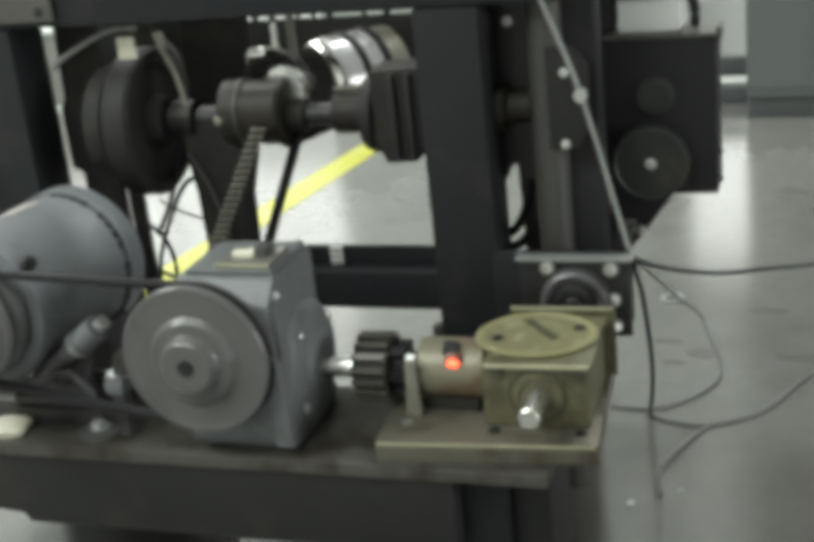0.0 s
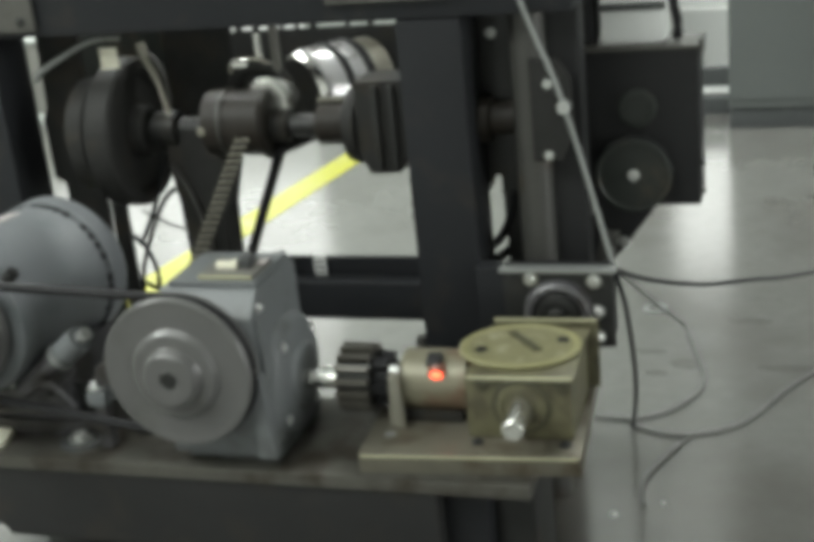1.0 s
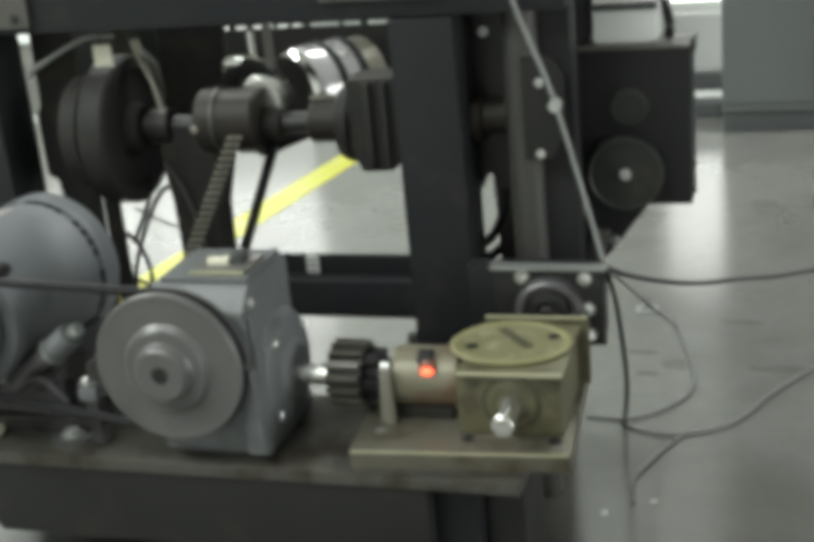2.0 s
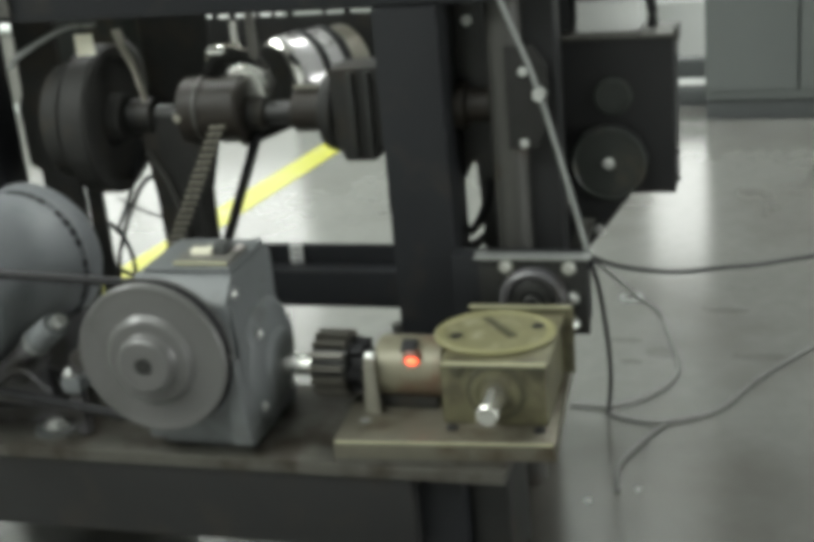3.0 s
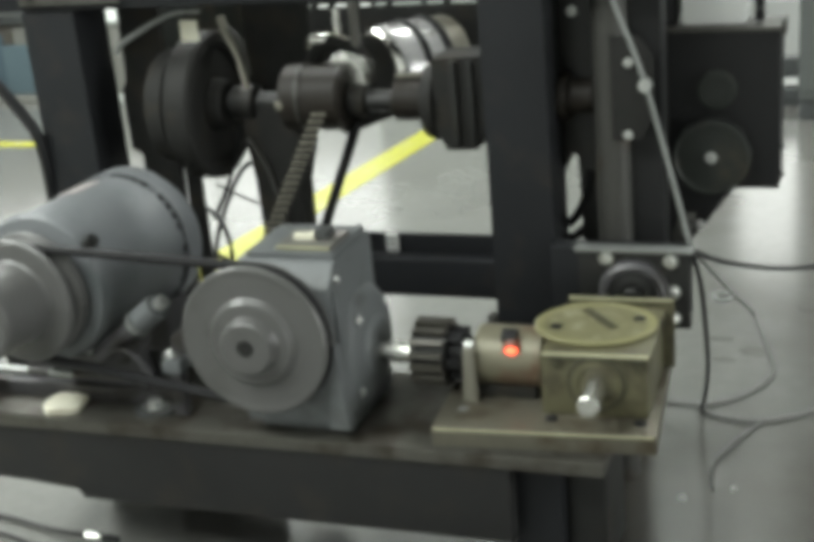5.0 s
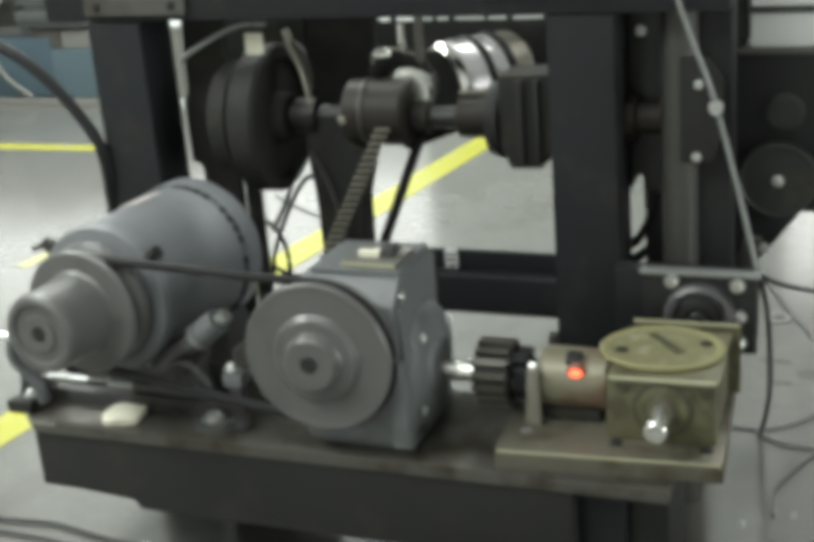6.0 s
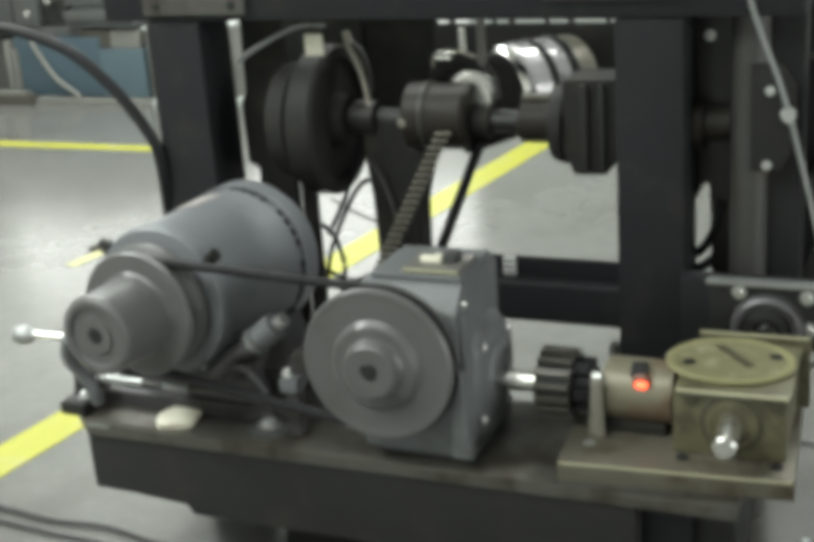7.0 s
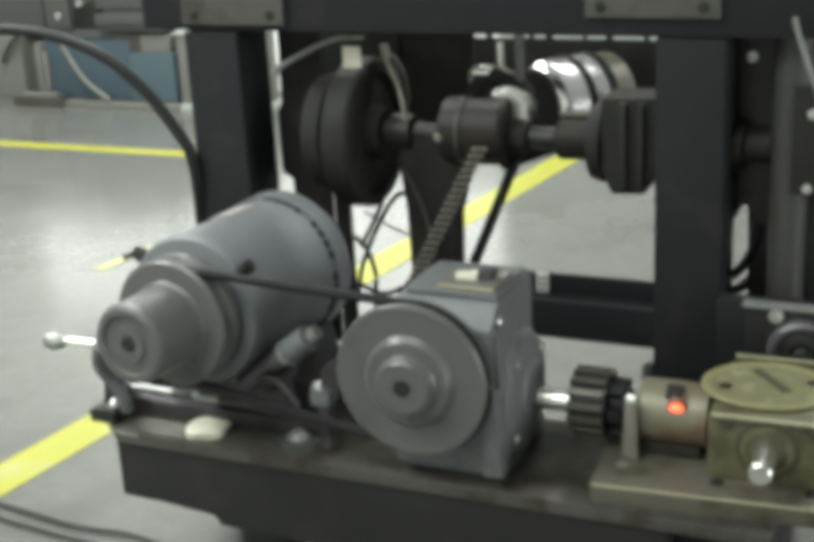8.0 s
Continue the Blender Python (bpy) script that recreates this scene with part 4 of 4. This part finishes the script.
part("lever", sweep([(-0.90, 0.06, 0.67), (-0.925, 0.05, 0.662), (-0.945, 0.045, 0.655)], 0.006), iron, mt)
pu = part("pulley", lathe("y", MC, [(0.034, 0.06), (0.034, 0.118), (0.026, 0.124), (0.014, 0.122), (0.004, 0.105), (-0.004, 0.105), (-0.012, 0.120), (-0.022, 0.124), (-0.028, 0.118), (-0.030, 0.085), (-0.036, 0.079), (-0.12, 0.076), (-0.135, 0.078), (-0.145, 0.075), (-0.15, 0.068), (-0.15, 0.058), (-0.144, 0.055), (-0.144, 0.036), (-0.148, 0.034), (-0.148, 0.016), (-0.143, 0.014), (-0.143, 0.001)], 72), sheave_grey, mt, "grey variable-speed pulley")
part("bore", lathe("y", MC, [(-0.1435, 0.0135), (-0.1475, 0.0135)], 24), machine, pu)
part("mount", prism([(-0.92, 0.335), (-0.62, 0.335), (-0.66, 0.46), (-0.72, 0.45), (-0.86, 0.45), (-0.90, 0.47)], "y", 0.11, 0.34, 0.006), slide_grey, mt)

mt.rotation_euler = (-0.024, 0, -0.07)
mt.location.z += 0.003

vb = thing("drive_belt", (-0.56, 0, 0.38), "black rubber V-belt between motor pulley and sheave", "belt")
pts = []
c1, r1, c2, r2 = Vector((MC[0] - 0.014, MC[2])), 0.112, Vector((SC[0], SC[2])), 0.1365
dd = c2 - c1
base = math.atan2(dd.y, dd.x)
off = math.acos((r1 - r2) / dd.length)
for i in range(25):
    a = base + off + (2 * math.pi - 2 * off) * i / 24
    pts.append((c1.x + r1 * math.cos(a), 0, c1.y + r1 * math.sin(a)))
for i in range(25):
    a = base - off + 2 * off * i / 24
    pts.append((c2.x + r2 * math.cos(a), -0.006, c2.y + r2 * math.sin(a)))
pts.append(pts[0])
part("loop", sweep(pts, 0.0095, 8, False), rubber, vb)

# motor slide base and small fittings
mb = thing("motor_slide", (-0.8, 0.15, 0.312), "dark adjustable motor slide with screw rods", "motor mount")
part("rail", box(-1.03, -0.56, 0.09, 0.14, 0.312, 0.345, 0.005), slide_grey, mb)
part("rail", box(-1.03, -0.56, 0.26, 0.305, 0.312, 0.345, 0.005), machine, mb)
part("screw", lathe("x", (0, 0.055, 0.387), [(-0.985, 0.007), (-0.60, 0.007)], 16), iron, mb)
for x0, x1 in ((-0.968, -0.872), (-0.822, -0.765)):
    part("screw_sleeve", lathe("x", (0, 0.055, 0.387), [(x0, 0.0085), (x1, 0.0085)], 18), rod_grey, mb, "bright steel sleeve")
part("end_bracket", prism([(0.05, 0.312), (0.16, 0.312), (0.12, 0.43), (0.08, 0.43)], "x", -1.05, -1.02, 0.006), machine, mb)
part("hook", sweep([(-0.985, -0.01, 0.50), (-1.008, 0.01, 0.45), (-0.998, 0.03, 0.405), (-0.980, 0.04, 0.37), (-0.985, 0.05, 0.335)], 0.014, 10), box_grey, mb)
hd = part("handle", sweep([(-1.20, 0.10, 0.445), (-1.09, 0.10, 0.449), (-1.0, 0.10, 0.44)], 0.007, 10), zinc, mb, "bright handle with a ball knob")
part("knob", lathe("x", (0, 0.10, 0.444), [(-1.215, 0.004), (-1.208, 0.016), (-1.19, 0.021), (-1.172, 0.016), (-1.16, 0.008)], 24), rod_grey, hd, "pale ball knob")
arm = part("clamp_arm", sweep([(-0.705, 0.065, 0.424), (-0.610, 0.065, 0.497)], 0.020, 14, False), slide_grey, mb)
# added dark plate, hides the bright floor behind the gap under the pulley
part("gap_blind", box(-0.995, -0.60, 0.145, 0.155, 0.312, 0.405, 0.004), machine, mb)
part("link_plate", prism([(-0.735, 0.40), (-0.66, 0.40), (-0.60, 0.455), (-0.605, 0.475), (-0.68, 0.455), (-0.735, 0.43)], "y", 0.086, 0.098, 0.004), slide_grey, mb)
part("lug", prism([(-0.528, 0.450), (-0.480, 0.450), (-0.475, 0.490), (-0.500, 0.502), (-0.524, 0.488)], "y", 0.04, 0.075, 0.006), slide_grey, mb)
part("cylinder", sweep([(-0.600, 0.065, 0.505), (-0.557, 0.065, 0.538)], 0.026, 18, False), box_grey, arm, "grey painted cylinder")
part("cylinder_collar", sweep([(-0.611, 0.065, 0.4965), (-0.601, 0.065, 0.504)], 0.028, 18, False), rod_grey, arm, "worn bright collar")
part("end_cap", sweep([(-0.556, 0.065, 0.5385), (-0.540, 0.065, 0.551)], 0.014, 14, False), zinc, arm, "bright end cap")
part("grease_pipe", sweep([(-0.69, 0.05, 0.425), (-0.645, 0.045, 0.45), (-0.615, 0.045, 0.44), (-0.585, 0.05, 0.40)], 0.006, 8), slide_grey, arm)
bolt(mb, (-0.540, 0.062, 0.438), "z", 0.012, 0.012)
part("stub", box(-0.546, -0.520, 0.050, 0.078, 0.312, 0.405, 0.008), slide_grey, mb)
part("stub_cap", box(-0.556, -0.512, 0.040, 0.085, 0.405, 0.438, 0.014), box_grey, mb)
pad = part("bolt_pad", lathe("z", (-0.60, 0.075, 0), [(0.312, 0.046), (0.319, 0.045), (0.321, 0.036)], 28), machine_grey, mb)
bolt(pad, (-0.602, 0.072, 0.321), "z", 0.017, 0.013)
bolt(mb, (-0.755, 0.110, 0.418), "y", 0.010, 0.012, -1)
part("toe", box(-1.06, -1.0, 0.02, 0.10, 0.312, 0.340, 0.008), machine, mb)
bolt(mb, (-1.02, 0.06, 0.34), "z", 0.012, 0.012)

pt = thing("cream_patch", (-0.80, 0.05, 0.312), "crumpled cream paper lying on the base", "paper")
bm = bmesh.new()
random.seed(7)
ring = []
for i in range(18):
    a = 2 * math.pi * i / 18
    k = 1 + random.uniform(-0.12, 0.12)
    ring.append((-0.80 + 0.043 * k * math.copysign(abs(math.cos(a)) ** 0.7, math.cos(a)), 0.055 + 0.043 * k * math.copysign(abs(math.sin(a)) ** 0.7, math.sin(a))))
prism(ring, "z", 0.3125, 0.325, 0.004, bm)
part("sheet", bm, label_white, pt)

# ---- floor cables and specks ----
def floor_cable(pts, r, mat, label):
    return single("loose_cable", sweep([(x, y, z) for x, y, z in pts], r), mat, (pts[0][0], pts[0][1], 0), label, "cable", "cables on the floor")


floor_cable([(0.401, 0.42, 0.553), (0.45, 0.52, 0.495), (0.55, 0.58, 0.462), (0.64, 0.68, 0.435), (0.74, 0.76, 0.418), (0.95, 0.95, 0.40), (1.4, 1.3, 0.45), (1.9, 1.7, 0.60)], 0.0052, cable_mat, "thin black cable hanging off beside the machine")
floor_cable([(0.402, 0.42, 0.553), (0.415, 0.46, 0.45), (0.405, 0.62, 0.22), (0.37, 0.80, 0.03), (0.36, 0.865, 0.006)], 0.005, cable_mat, "thin black cable dropping to the floor")
floor_cable([(0.27, 0.87, 0.006), (0.36, 0.866, 0.006), (0.43, 0.91, 0.006), (0.49, 1.0, 0.006), (0.505, 1.09, 0.006), (0.48, 1.22, 0.006), (0.43, 1.38, 0.03), (0.418, 1.05, 0.21), (0.41, 0.70, 0.40), (0.405, 0.43, 0.545)], 0.0037, cable_grey, "grey cable lying in a loop on the floor")
floor_cable([(0.35, 0.87, 0.006), (0.39, 0.82, 0.006), (0.47, 0.795, 0.006), (0.56, 0.83, 0.006), (0.63, 0.90, 0.006), (0.73, 1.10, 0.006), (1.0, 1.5, 0.006)], 0.0037, cable_grey, "grey cable lying in a loop on the floor")
floor_cable([(0.50, 0.80, 0.006), (0.45, 0.68, 0.006), (0.42, 0.58, 0.006), (0.43, 0.48, 0.006)], 0.0037, cable_grey, "grey cable lying in a loop on the floor")
floor_cable([(-1.9, 0.10, 0.008), (-1.55, 0.12, 0.008), (-1.32, 0.10, 0.008), (-1.19, 0.085, 0.008), (-1.05, 0.093, 0.008), (-0.92, 0.068, 0.008), (-0.813, 0.055, 0.010)], 0.0055, dusty_cable, "thin dusty black cable lying on the floor")
floor_cable([(-1.9, 0.05, 0.007), (-1.5, 0.07, 0.007), (-1.33, 0.055, 0.007), (-1.17, 0.04, 0.007), (-1.0, 0.03, 0.007), (-0.85, -0.02, 0.007), (-0.7, -0.1, 0.007)], 0.005, dusty_cable, "thin dusty black cable lying on the floor")

for sx, sy, r in ((0.373, 0.443, 0.007), (0.245, 0.424, 0.006), (0.47, 0.50, 0.004)):
    bm = lathe("z", (sx, sy, 0), [(0.0, r), (0.003, r * 0.9), (0.004, r * 0.5)], 12)
    single("floor_speck", bm, tag_white, (sx, sy, 0), "small pale scrap on the concrete floor", "scrap", "scraps on the floor")

ring_pts = [(0.335 + 0.027 * math.cos(2 * math.pi * i / 28), 1.56 + 0.030 * math.sin(2 * math.pi * i / 28), 0.004) for i in range(29)]
single("floor_ring", sweep(ring_pts, 0.0055, 8, False, 0.6), rod_grey, (0.335, 1.56, 0), "flat pale metal ring lying on the concrete floor", "washer")

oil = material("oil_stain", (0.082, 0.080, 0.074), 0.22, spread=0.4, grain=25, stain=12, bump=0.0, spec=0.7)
random.seed(11)
for sx, sy, rx, ry in ((0.354, 1.271, 0.040, 0.010), (0.450, 1.205, 0.035, 0.030), (0.385, 1.140, 0.028, 0.012), (0.70, 1.19, 0.07, 0.020), (0.60, 1.49, 0.05, 0.015)):
    outline = []
    for i in range(20):
        a = 2 * math.pi * i / 20
        k = 1 + random.uniform(-0.3, 0.25)
        outline.append((sx + rx * k * math.cos(a), sy + ry * k * math.sin(a)))
    single("oil_stain", prism(outline, "z", 0.0, 0.0012, 0), oil, (sx, sy, 0), "dark dried oil smear on the concrete floor", "stain", "oil stains on the floor", "structure")

end = thing("cable_plug", (-0.79, 0.055, 0), "bright metal plug at the end of a black cable", "plug")
part("barrel", lathe("x", (0, 0.055, 0.010), [(-0.815, 0.006), (-0.812, 0.010), (-0.778, 0.010), (-0.774, 0.007)], 18), bright, end)
part("boot", lathe("x", (0, 0.055, 0.010), [(-0.774, 0.007), (-0.755, 0.009), (-0.735, 0.006)], 16), rubber, end, "black rubber boot")
